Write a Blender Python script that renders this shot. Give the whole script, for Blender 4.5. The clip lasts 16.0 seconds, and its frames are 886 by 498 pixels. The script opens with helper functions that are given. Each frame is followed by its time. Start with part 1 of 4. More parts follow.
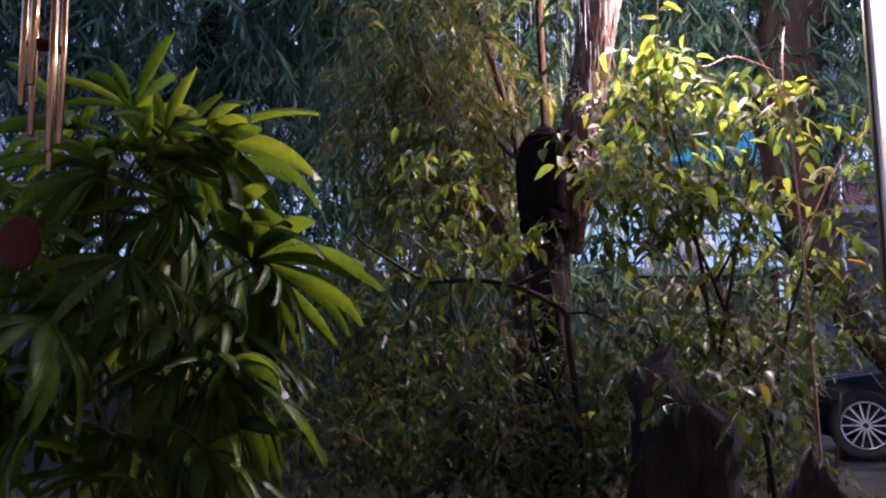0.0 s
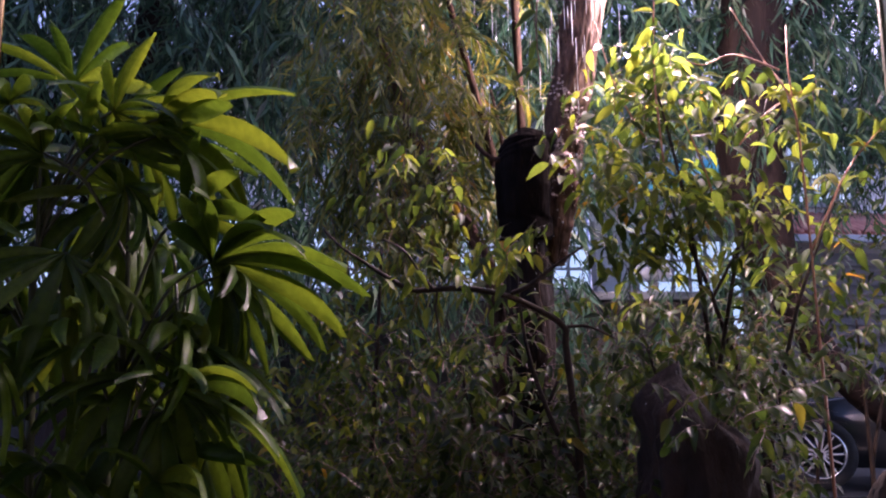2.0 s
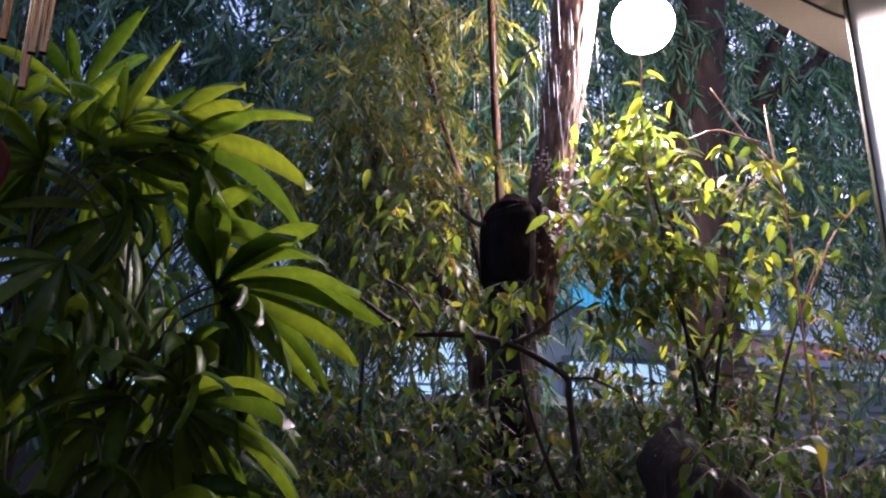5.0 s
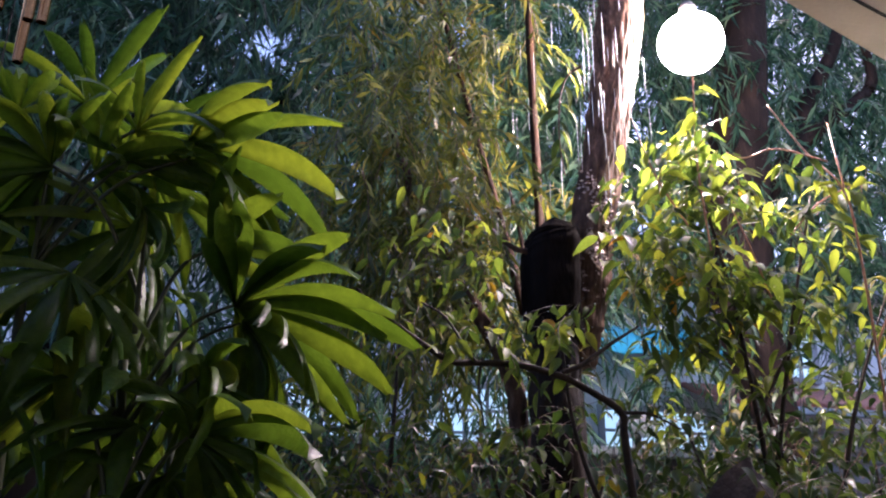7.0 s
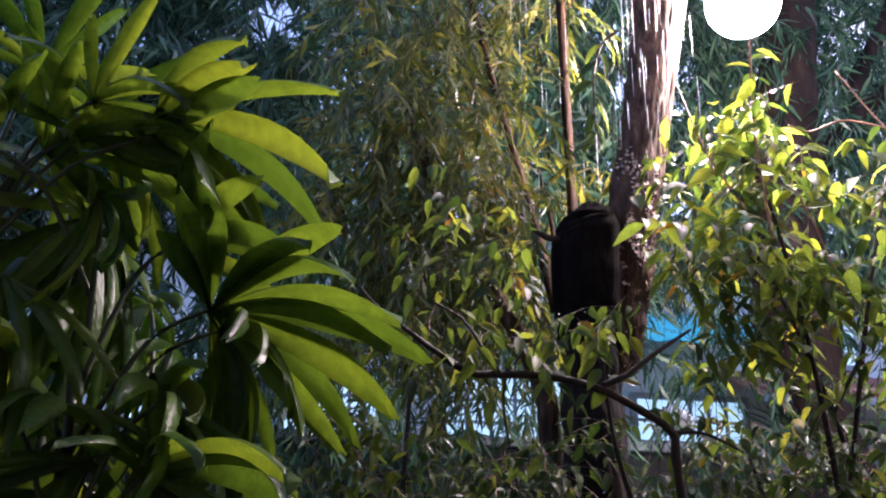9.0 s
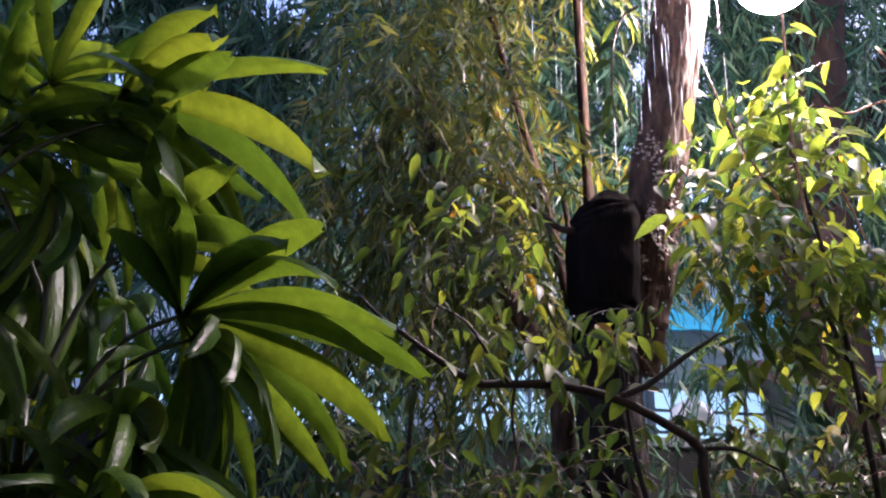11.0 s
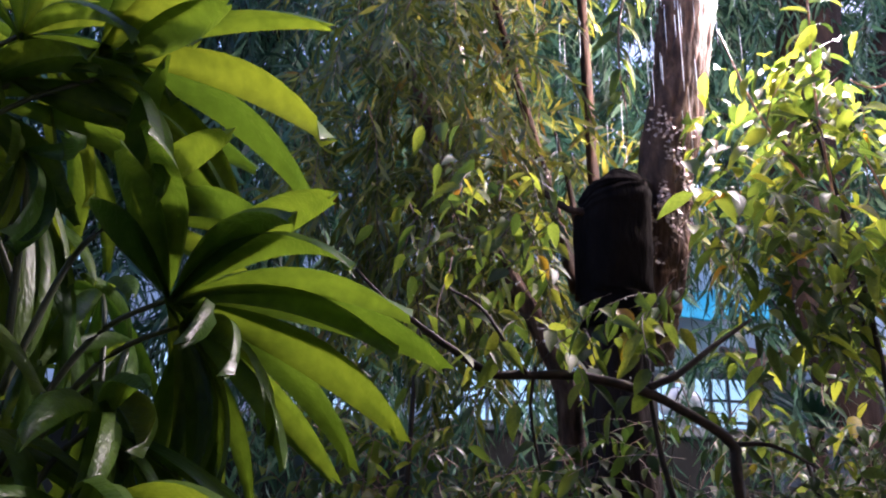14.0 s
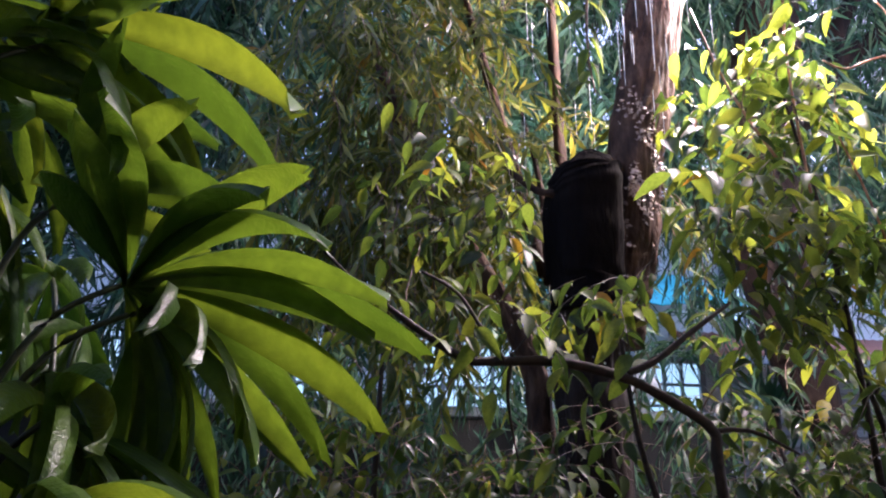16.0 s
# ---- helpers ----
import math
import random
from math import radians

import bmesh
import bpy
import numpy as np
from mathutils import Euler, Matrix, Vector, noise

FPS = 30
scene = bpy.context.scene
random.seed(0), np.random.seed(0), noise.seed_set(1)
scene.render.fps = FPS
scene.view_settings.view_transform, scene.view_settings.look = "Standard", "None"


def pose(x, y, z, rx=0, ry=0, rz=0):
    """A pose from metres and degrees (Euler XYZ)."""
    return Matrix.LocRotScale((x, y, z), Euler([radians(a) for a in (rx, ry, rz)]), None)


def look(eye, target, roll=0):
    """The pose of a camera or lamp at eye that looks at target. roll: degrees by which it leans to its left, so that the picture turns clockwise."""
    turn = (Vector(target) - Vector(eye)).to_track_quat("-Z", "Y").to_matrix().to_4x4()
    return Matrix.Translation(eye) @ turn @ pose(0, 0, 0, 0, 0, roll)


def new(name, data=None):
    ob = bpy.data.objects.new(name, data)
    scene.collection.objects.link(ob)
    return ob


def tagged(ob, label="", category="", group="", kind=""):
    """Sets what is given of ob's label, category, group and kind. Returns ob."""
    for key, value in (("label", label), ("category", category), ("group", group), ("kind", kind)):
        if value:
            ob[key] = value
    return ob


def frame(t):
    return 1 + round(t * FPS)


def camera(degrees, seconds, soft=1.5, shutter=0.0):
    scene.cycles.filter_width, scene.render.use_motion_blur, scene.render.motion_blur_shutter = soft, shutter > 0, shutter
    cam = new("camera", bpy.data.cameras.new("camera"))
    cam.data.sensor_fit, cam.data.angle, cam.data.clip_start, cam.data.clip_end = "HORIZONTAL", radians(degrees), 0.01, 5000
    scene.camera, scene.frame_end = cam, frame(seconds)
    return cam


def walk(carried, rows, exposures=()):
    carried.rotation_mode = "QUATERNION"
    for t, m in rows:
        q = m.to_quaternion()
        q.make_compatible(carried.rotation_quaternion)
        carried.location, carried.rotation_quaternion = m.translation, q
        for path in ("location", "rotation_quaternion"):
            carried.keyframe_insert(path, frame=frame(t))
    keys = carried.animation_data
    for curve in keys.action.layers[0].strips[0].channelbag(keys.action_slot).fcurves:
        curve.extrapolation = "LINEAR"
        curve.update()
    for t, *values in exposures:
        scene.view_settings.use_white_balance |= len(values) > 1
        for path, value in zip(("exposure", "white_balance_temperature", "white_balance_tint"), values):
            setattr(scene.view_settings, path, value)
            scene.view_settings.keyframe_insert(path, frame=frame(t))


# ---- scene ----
cam = camera(52, 16.0, soft=2.1)
PATH = [
    (0, (0.055, 0.001, 1.566), (0.101, 1.983, 1.830), -0.7),
    (0.5, (0.121, 0.128, 1.587), (0.137, 2.112, 1.846), 0.2),
    (1, (0.099, 0.286, 1.560), (0.131, 2.265, 1.847), 0.2),
    (1.5, (-0.046, 0.386, 1.584), (0.076, 2.361, 1.871), -0.3),
    (2, (-0.169, 0.439, 1.520), (0.049, 2.399, 1.853), -0.8),
    (2.5, (-0.261, 0.507, 1.477), (0.052, 2.447, 1.848), -0.7),
    (3, (-0.332, 0.518, 1.455), (0.038, 2.442, 1.855), -0.4),
    (3.5, (-0.414, 0.574, 1.364), (-0.004, 2.476, 1.826), -0.4),
    (4, (-0.451, 0.605, 1.297), (-0.032, 2.491, 1.814), -0.2),
    (6.5, (-0.495, 0.836, 1.153), (-0.136, 2.664, 1.883), 0.4),
    (7, (-0.466, 0.947, 1.199), (-0.129, 2.778, 1.931), 0.5),
    (7.5, (-0.439, 1.067, 1.256), (-0.117, 2.904, 1.978), 0.6),
    (8, (-0.416, 1.180, 1.303), (-0.113, 3.024, 2.016), 0.7),
    (8.5, (-0.392, 1.260, 1.345), (-0.098, 3.109, 2.050), 0.8),
    (9, (-0.366, 1.342, 1.388), (-0.086, 3.197, 2.081), 0.9),
    (11.5, (-0.295, 1.608, 1.516), (-0.046, 3.481, 2.170), 1.2),
    (12, (-0.290, 1.664, 1.531), (-0.036, 3.540, 2.176), 1.3),
    (12.5, (-0.285, 1.704, 1.550), (-0.030, 3.585, 2.181), 1.7),
    (13, (-0.289, 1.720, 1.560), (-0.030, 3.603, 2.182), 2.0),
    (13.5, (-0.329, 1.756, 1.549), (-0.049, 3.633, 2.182), 1.4),
    (14, (-0.360, 1.760, 1.545), (-0.054, 3.632, 2.180), 0.8),
    (14.5, (-0.393, 1.781, 1.571), (-0.039, 3.651, 2.185), 1.0),
    (15, (-0.394, 1.795, 1.550), (-0.011, 3.660, 2.164), 0.0),
    (15.5, (-0.388, 1.811, 1.545), (0.012, 3.674, 2.155), -0.5),
    (16, (-0.390, 1.858, 1.564), (0.021, 3.719, 2.170), -0.2),
]
walk(cam, [(t, look(eye, target, roll)) for t, eye, target, roll in PATH],
     [(0, 1.10, 5720, 40), (0.7, 1.12, 5800, 45), (1.5, 1.24, 5900, 53), (2.5, 1.27, 5800, 46), (4, 1.32, 5720, 40), (6, 1.36, 5660, 31), (11, 1.47, 5600, 29), (16, 1.57, 5560, 28)])

# ---- world, lamps, exposure ----
SUN_EL, SUN_ROT = 44, 70
world = bpy.data.worlds.new("rainy_sky")
scene.world = world
world.use_nodes = True
_wn = world.node_tree.nodes
_sky = _wn.new("ShaderNodeTexSky")
_sky.sky_type = "NISHITA"
_sky.sun_disc = False
_sky.sun_elevation = radians(SUN_EL)
_sky.sun_rotation = radians(SUN_ROT)
_sky.dust_density = 2.0
world.node_tree.links.new(_sky.outputs[0], _wn["Background"].inputs[0])
_wn["Background"].inputs[1].default_value = 0.15

_sun = new("sun", bpy.data.lights.new("sun", "SUN"))
_sun.data.energy = 0.2
_sun.data.angle = radians(40)
_sun.data.color = (0.85, 0.93, 1.0)
_sun.matrix_world = look((math.sin(radians(SUN_ROT)) * 20, math.cos(radians(SUN_ROT)) * 20, 20 * math.tan(radians(SUN_EL))), (0, 0, 0))

LAMP = Vector((1.425, 4.48, 3.81))
LAMP_GLOW = 300.0


# ---- materials ----
def mat(name):
    m = bpy.data.materials.new(name)
    m.use_nodes = True
    nt = m.node_tree
    return m, nt, nt.nodes["Principled BSDF"], nt.nodes["Material Output"]


def ramp(nt, fac, stops):
    r = nt.nodes.new("ShaderNodeValToRGB")
    while len(r.color_ramp.elements) < len(stops):
        r.color_ramp.elements.new(0.5)
    for e, (p, c) in zip(r.color_ramp.elements, stops):
        e.position, e.color = p, (*c, 1)
    nt.links.new(fac, r.inputs[0])
    return r.outputs[0]


def noise_tex(nt, scale, detail=4, stretch=None):
    tc = nt.nodes.new("ShaderNodeTexCoord")
    n = nt.nodes.new("ShaderNodeTexNoise")
    n.inputs["Scale"].default_value, n.inputs["Detail"].default_value = scale, detail
    if stretch:
        mp = nt.nodes.new("ShaderNodeMapping")
        mp.inputs["Scale"].default_value = stretch
        nt.links.new(tc.outputs["Object"], mp.inputs[0])
        nt.links.new(mp.outputs[0], n.inputs["Vector"])
    else:
        nt.links.new(tc.outputs["Object"], n.inputs["Vector"])
    return n.outputs[0]


def bump(nt, height, strength, dist, bsdf):
    b = nt.nodes.new("ShaderNodeBump")
    b.inputs["Strength"].default_value, b.inputs["Distance"].default_value = strength, dist
    nt.links.new(height, b.inputs["Height"])
    nt.links.new(b.outputs[0], bsdf.inputs["Normal"])


def leaf_mat(name, stops, through_tint, translucency=0.4, rough=0.32, pieces=False, relief=0.0, spec=0.36):
    """Wet leaf: glossy front, light shining through from behind."""
    m, nt, bsdf, out = mat(name)
    if pieces:
        src = nt.nodes.new("ShaderNodeObjectInfo").outputs["Random"]
    else:
        src = nt.nodes.new("ShaderNodeNewGeometry").outputs["Random Per Island"]
    col = ramp(nt, src, stops)
    n = noise_tex(nt, 14, 3)
    mix = nt.nodes.new("ShaderNodeMix")
    mix.data_type, mix.blend_type = "RGBA", "MULTIPLY"
    mix.inputs["Factor"].default_value = 0.55
    nt.links.new(col, mix.inputs["A"])
    nt.links.new(ramp(nt, n, [(0.3, (0.45, 0.5, 0.45)), (0.7, (1.25, 1.2, 1.0))]), mix.inputs["B"])
    nt.links.new(mix.outputs["Result"], bsdf.inputs["Base Color"])
    bsdf.inputs["Roughness"].default_value = rough
    bsdf.inputs["Specular IOR Level"].default_value = spec
    if relief:
        w = noise_tex(nt, 60, 2, (1.0, 0.05, 1.0))
        bump(nt, w, relief, 0.004, bsdf)
    tr = nt.nodes.new("ShaderNodeBsdfTranslucent")
    tint = nt.nodes.new("ShaderNodeMix")
    tint.data_type, tint.blend_type = "RGBA", "MULTIPLY"
    tint.inputs["Factor"].default_value = 1.0
    nt.links.new(mix.outputs["Result"], tint.inputs["A"])
    tint.inputs["B"].default_value = (*through_tint, 1)
    nt.links.new(tint.outputs["Result"], tr.inputs["Color"])
    mx = nt.nodes.new("ShaderNodeMixShader")
    mx.inputs[0].default_value = translucency
    nt.links.new(bsdf.outputs[0], mx.inputs[1])
    nt.links.new(tr.outputs[0], mx.inputs[2])
    nt.links.new(mx.outputs[0], out.inputs["Surface"])
    return m


def surface(name, stops, scale=6, rough=0.6, relief=0.3, dist=0.01, stretch=None, metal=0.0, fine=60, spec=0.5):
    m, nt, bsdf, out = mat(name)
    n = noise_tex(nt, scale, 6, stretch)
    n2 = noise_tex(nt, fine, 3, stretch)
    add = nt.nodes.new("ShaderNodeMath")
    add.operation = "MULTIPLY_ADD"
    nt.links.new(n2, add.inputs[0])
    add.inputs[1].default_value = 0.35
    nt.links.new(n, add.inputs[2])
    sub = nt.nodes.new("ShaderNodeMath")
    sub.operation = "SUBTRACT"
    nt.links.new(add.outputs[0], sub.inputs[0])
    sub.inputs[1].default_value = 0.17
    nt.links.new(ramp(nt, sub.outputs[0], stops), bsdf.inputs["Base Color"])
    bsdf.inputs["Roughness"].default_value = rough
    bsdf.inputs["Metallic"].default_value = metal
    bsdf.inputs["Specular IOR Level"].default_value = spec
    if relief:
        bump(nt, add.outputs[0], relief, dist, bsdf)
    return m


def glow(name, colour, strength):
    m, nt, bsdf, out = mat(name)
    bsdf.inputs["Base Color"].default_value = (0.9, 0.9, 0.9, 1)
    bsdf.inputs["Emission Color"].default_value = (*colour, 1)
    bsdf.inputs["Emission Strength"].default_value = strength
    return m


G = {}
PALM_STOPS = [(0.0, (0.022, 0.060, 0.010)), (0.6, (0.058, 0.118, 0.016)), (0.97, (0.085, 0.145, 0.018)), (1.0, (0.095, 0.145, 0.02))]
G["palm"] = leaf_mat("palm_leaf", PALM_STOPS, (2.35, 1.72, 0.55), 0.49, 0.36, pieces=True, relief=0.8, spec=0.3)
SHRUB_STOPS = [(0.0, (0.016, 0.032, 0.010)), (0.25, (0.034, 0.060, 0.016)), (0.6, (0.075, 0.112, 0.025)), (0.95, (0.12, 0.145, 0.025)), (0.99, (0.17, 0.15, 0.02)), (1.0, (0.28, 0.14, 0.02))]
G["shrub_piece"] = leaf_mat("shrub_leaf", SHRUB_STOPS, (2.9, 2.6, 1.15), 0.50, 0.5, pieces=True, spec=0.2)
G["shrub"] = leaf_mat("shrub_leaves", SHRUB_STOPS, (2.9, 2.6, 1.15), 0.50, 0.5, spec=0.2)
# darker leaf copy for low and back shrubs, lack of lamp light in its colour
SHADED_STOPS = [(0.0, (0.010, 0.024, 0.008)), (0.5, (0.034, 0.062, 0.017)), (0.92, (0.070, 0.098, 0.023)), (1.0, (0.11, 0.10, 0.02))]
G["shaded_piece"] = leaf_mat("shaded_leaf", SHADED_STOPS, (2.6, 2.4, 1.1), 0.46, 0.34, pieces=True, spec=0.4)
G["dark"] = leaf_mat("shaded_leaves", SHADED_STOPS, (2.6, 2.4, 1.1), 0.46, 0.34, spec=0.4)
OLIVE_STOPS = [(0.0, (0.032, 0.050, 0.012)), (0.4, (0.076, 0.096, 0.019)), (0.8, (0.14, 0.145, 0.028)), (0.97, (0.26, 0.24, 0.07)), (1.0, (0.20, 0.11, 0.03))]
G["olive"] = leaf_mat("hanging_leaves", OLIVE_STOPS, (2.1, 1.95, 1.0), 0.42, 0.33)
TEAL_STOPS = [(0.0, (0.014, 0.042, 0.028)), (0.6, (0.042, 0.100, 0.066)), (1.0, (0.11, 0.18, 0.105))]
G["teal"] = leaf_mat("weeping_leaves", TEAL_STOPS, (1.6, 1.9, 1.5), 0.33, 0.35)
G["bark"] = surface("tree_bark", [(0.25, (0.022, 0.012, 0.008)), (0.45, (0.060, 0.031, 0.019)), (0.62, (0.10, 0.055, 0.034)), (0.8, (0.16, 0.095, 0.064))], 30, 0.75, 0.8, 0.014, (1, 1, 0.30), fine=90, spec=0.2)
G["lichen"] = surface("pale_flakes", [(0.3, (0.16, 0.10, 0.075)), (0.7, (0.42, 0.31, 0.25))], 40, 0.5, 0.3, 0.003)
G["bark_mid"] = surface("stem_bark", [(0.25, (0.010, 0.005, 0.003)), (0.55, (0.032, 0.015, 0.008)), (0.8, (0.075, 0.036, 0.018))], 24, 0.75, 0.9, 0.012, (1, 1, 0.25), spec=0.12)
# bark for trunks away from the light, their shade darkened into the colour
G["bark_shaded"] = surface("shaded_bark", [(0.25, (0.006, 0.0035, 0.003)), (0.55, (0.017, 0.010, 0.008)), (0.8, (0.038, 0.024, 0.018))], 12, 0.75, 0.9, 0.02, (1, 1, 0.2), spec=0.2)
# the sawn limb's unlit look is put into this near-black base colour
G["sawn"] = surface("shaded_stump", [(0.3, (0.004, 0.003, 0.003)), (0.7, (0.011, 0.008, 0.007))], 14, 0.95, 0.9, 0.014, (1, 1, 0.3), spec=0.04)
G["twig"] = surface("twig_bark", [(0.3, (0.05, 0.028, 0.018)), (0.7, (0.16, 0.09, 0.055))], 30, 0.5, 0.4, 0.004)
G["wet_twig"] = surface("wet_black_twig", [(0.3, (0.010, 0.006, 0.004)), (0.7, (0.034, 0.020, 0.012))], 30, 0.65, 0.5, 0.004, spec=0.25)
G["red_twig"] = surface("red_stem", [(0.3, (0.20, 0.07, 0.035)), (0.7, (0.42, 0.20, 0.10))], 30, 0.4, 0.2, 0.002)
G["cane"] = surface("cane", [(0.3, (0.015, 0.022, 0.010)), (0.7, (0.05, 0.06, 0.02))], 20, 0.45, 0.5, 0.004, (1, 1, 0.3))
G["rotten"] = surface("rotten_stump", [(0.25, (0.006, 0.003, 0.002)), (0.55, (0.020, 0.010, 0.007)), (0.8, (0.052, 0.027, 0.017))], 9, 0.85, 1.0, 0.04, (1, 1, 0.35), fine=40)
G["soil"] = surface("wet_soil", [(0.3, (0.018, 0.013, 0.009)), (0.7, (0.06, 0.045, 0.03))], 5, 0.6, 0.8, 0.03)
G["asphalt"] = surface("wet_asphalt", [(0.3, (0.026, 0.027, 0.029)), (0.7, (0.055, 0.057, 0.058))], 3, 0.32, 0.3, 0.004, fine=140)
G["wall_dark"] = surface("stained_wall", [(0.3, (0.010, 0.010, 0.010)), (0.55, (0.020, 0.020, 0.019)), (0.8, (0.042, 0.041, 0.039))], 2.2, 0.7, 0.3, 0.01, (1, 1, 0.4))
G["coping"] = surface("wet_coping", [(0.3, (0.22, 0.25, 0.28)), (0.7, (0.42, 0.46, 0.5))], 3, 0.15, 0.2, 0.004)
G["white_wall"] = surface("white_render", [(0.3, (0.62, 0.66, 0.68)), (0.7, (0.80, 0.82, 0.82))], 1.5, 0.6, 0.15, 0.004)
G["pillar"] = surface("white_paint", [(0.3, (0.72, 0.70, 0.66)), (0.7, (0.82, 0.80, 0.76))], 2.5, 0.45, 0.1, 0.003)
G["cream"] = surface("cream_ceiling", [(0.3, (0.60, 0.52, 0.40)), (0.7, (0.74, 0.66, 0.52))], 2.0, 0.6, 0.1, 0.003)
G["cyan"] = surface("cyan_tarpaulin", [(0.3, (0.03, 0.50, 0.60)), (0.7, (0.06, 0.64, 0.74))], 2.0, 0.35, 0.4, 0.02)
G["terracotta"] = surface("terracotta", [(0.3, (0.36, 0.13, 0.09)), (0.7, (0.52, 0.22, 0.15))], 4, 0.5, 0.3, 0.006)
G["copper"] = surface("chime_tube", [(0.3, (0.62, 0.36, 0.20)), (0.7, (0.80, 0.55, 0.34))], 8, 0.2, 0.05, 0.001, metal=1.0)
G["wood"] = surface("red_brown_wood", [(0.3, (0.045, 0.010, 0.006)), (0.7, (0.10, 0.026, 0.013))], 8, 0.8, 0.2, 0.003, (1, 1, 0.2), spec=0.1)
G["cord"] = surface("dark_cord", [(0.3, (0.02, 0.02, 0.02)), (0.7, (0.05, 0.045, 0.04))], 30, 0.7, 0.1, 0.001)
G["car"] = surface("dark_car_paint", [(0.3, (0.018, 0.020, 0.024)), (0.7, (0.028, 0.03, 0.034))], 2, 0.12, 0.0)
G["tyre"] = surface("tyre_rubber", [(0.3, (0.012, 0.012, 0.012)), (0.7, (0.028, 0.028, 0.028))], 20, 0.7, 0.3, 0.004)
G["alloy"] = surface("alloy_rim", [(0.3, (0.55, 0.56, 0.58)), (0.7, (0.72, 0.73, 0.75))], 8, 0.25, 0.0, metal=1.0)
G["glass"] = surface("dark_glass", [(0.3, (0.03, 0.045, 0.05)), (0.7, (0.05, 0.07, 0.075))], 2, 0.05, 0.0)
G["white_globe"] = surface("opal_globe", [(0.3, (0.78, 0.8, 0.82)), (0.7, (0.86, 0.87, 0.88))], 4, 0.2, 0.0)
_m, _nt, _bs, _ = mat("rain_water")
_bs.inputs["Base Color"].default_value = (0.9, 0.93, 0.95, 1)
_bs.inputs["Roughness"].default_value = 0.15
_bs.inputs["Transmission Weight"].default_value = 0.5
_bs.inputs["IOR"].default_value = 1.33
G["water"] = _m
G["lamp"] = glow("lit_bulb", (1.0, 0.83, 0.66), LAMP_GLOW)
G["lit_pane"] = glow("lit_window_pane", (0.50, 0.84, 1.0), 0.36)
G["socket"] = surface("lamp_socket", [(0.3, (0.03, 0.03, 0.03)), (0.7, (0.06, 0.06, 0.06))], 20, 0.4, 0.0)
G["shutter"] = surface("dull_shutter", [(0.3, (0.085, 0.080, 0.078)), (0.7, (0.15, 0.145, 0.14))], 3, 0.6, 0.2, 0.004)
G["grey_metal"] = surface("grey_shutter", [(0.3, (0.20, 0.21, 0.22)), (0.7, (0.34, 0.35, 0.36))], 3, 0.5, 0.2, 0.004)


# ---- builders ----
def obj(name, verts, faces, material, parent=None, label="", smooth=True, kind=""):
    me = bpy.data.meshes.new(name)
    me.from_pydata([tuple(v) for v in verts], [], [tuple(f) for f in faces])
    me.materials.append(material)
    if smooth:
        me.polygons.foreach_set("use_smooth", [True] * len(me.polygons))
    me.update()
    ob = new(name, me)
    ob.parent = parent
    if label or kind:
        tagged(ob, label=label, kind=kind)
    return ob


def thing(name, at, label, category, group="", kind=""):
    e = new(name)
    e.location = at
    e.empty_display_size = 0.1
    return tagged(e, label, category, group, kind)


def local(parent, pts):
    o = parent.matrix_basis.translation
    return [Vector(p) - o for p in pts]


def smooth_path(pts, steps=6):
    pts = [Vector(p) for p in pts]
    out = []
    for i in range(len(pts) - 1):
        a, b, c, d = pts[max(i - 1, 0)], pts[i], pts[i + 1], pts[min(i + 2, len(pts) - 1)]
        for k in range(steps):
            t = k / steps
            out.append(0.5 * ((2 * b) + (c - a) * t + (2 * a - 5 * b + 4 * c - d) * t * t + (3 * b - a - 3 * c + d) * t ** 3))
    out.append(pts[-1])
    return out


def tube(pts, radii, sides=10, rough=0.0, seed=0.0, steps=6, ridge=0.0):
    """A tapered, uneven limb along a smooth path."""
    path = smooth_path(pts, steps)
    n = len(path)
    verts, faces = [], []
    up = Vector((0.31, 0.17, 0.93))
    for i, p in enumerate(path):
        d = (path[min(i + 1, n - 1)] - path[max(i - 1, 0)]).normalized()
        u = d.cross(up if abs(d.dot(up)) < 0.9 else Vector((1, 0, 0))).normalized()
        w = d.cross(u)
        s = i / (n - 1) * (len(radii) - 1)
        k = min(int(s), len(radii) - 2)
        r = radii[k] + (radii[k + 1] - radii[k]) * (s - k)
        for j in range(sides):
            a = 2 * math.pi * j / sides
            q = u * math.cos(a) + w * math.sin(a)
            rr = r
            if rough:
                rr *= 1 + rough * noise.noise((p + q * r) * (0.9 / r) + Vector((seed, 0, 0)))
                rr *= 1 + rough * 0.5 * math.sin(a * 5 + seed + 2 * noise.noise(p * 3))
            if ridge:
                g = noise.noise(Vector((math.cos(a) * 6.5, math.sin(a) * 6.5, p.z * 5.5 + seed)))
                g2 = noise.noise(Vector((math.cos(a) * 15, math.sin(a) * 15, p.z * 16)))
                rr += ridge * ((0.5 - abs(g) * 2.4) + 0.45 * g2)
            verts.append(p + q * rr)
    for i in range(n - 1):
        for j in range(sides):
            a, b = i * sides + j, i * sides + (j + 1) % sides
            faces.append((a, b, b + sides, a + sides))
    faces.append(tuple(range(sides - 1, -1, -1)))
    faces.append(tuple(range((n - 1) * sides, n * sides)))
    return verts, faces


def limb(name, pts, radii, material, parent, sides=10, rough=0.12, seed=0.0, label="", steps=6, ridge=0.0):
    v, f = tube(pts, radii, sides, rough, seed, steps, ridge)
    return obj(name, local(parent, v) if parent else v, f, material, parent, label)


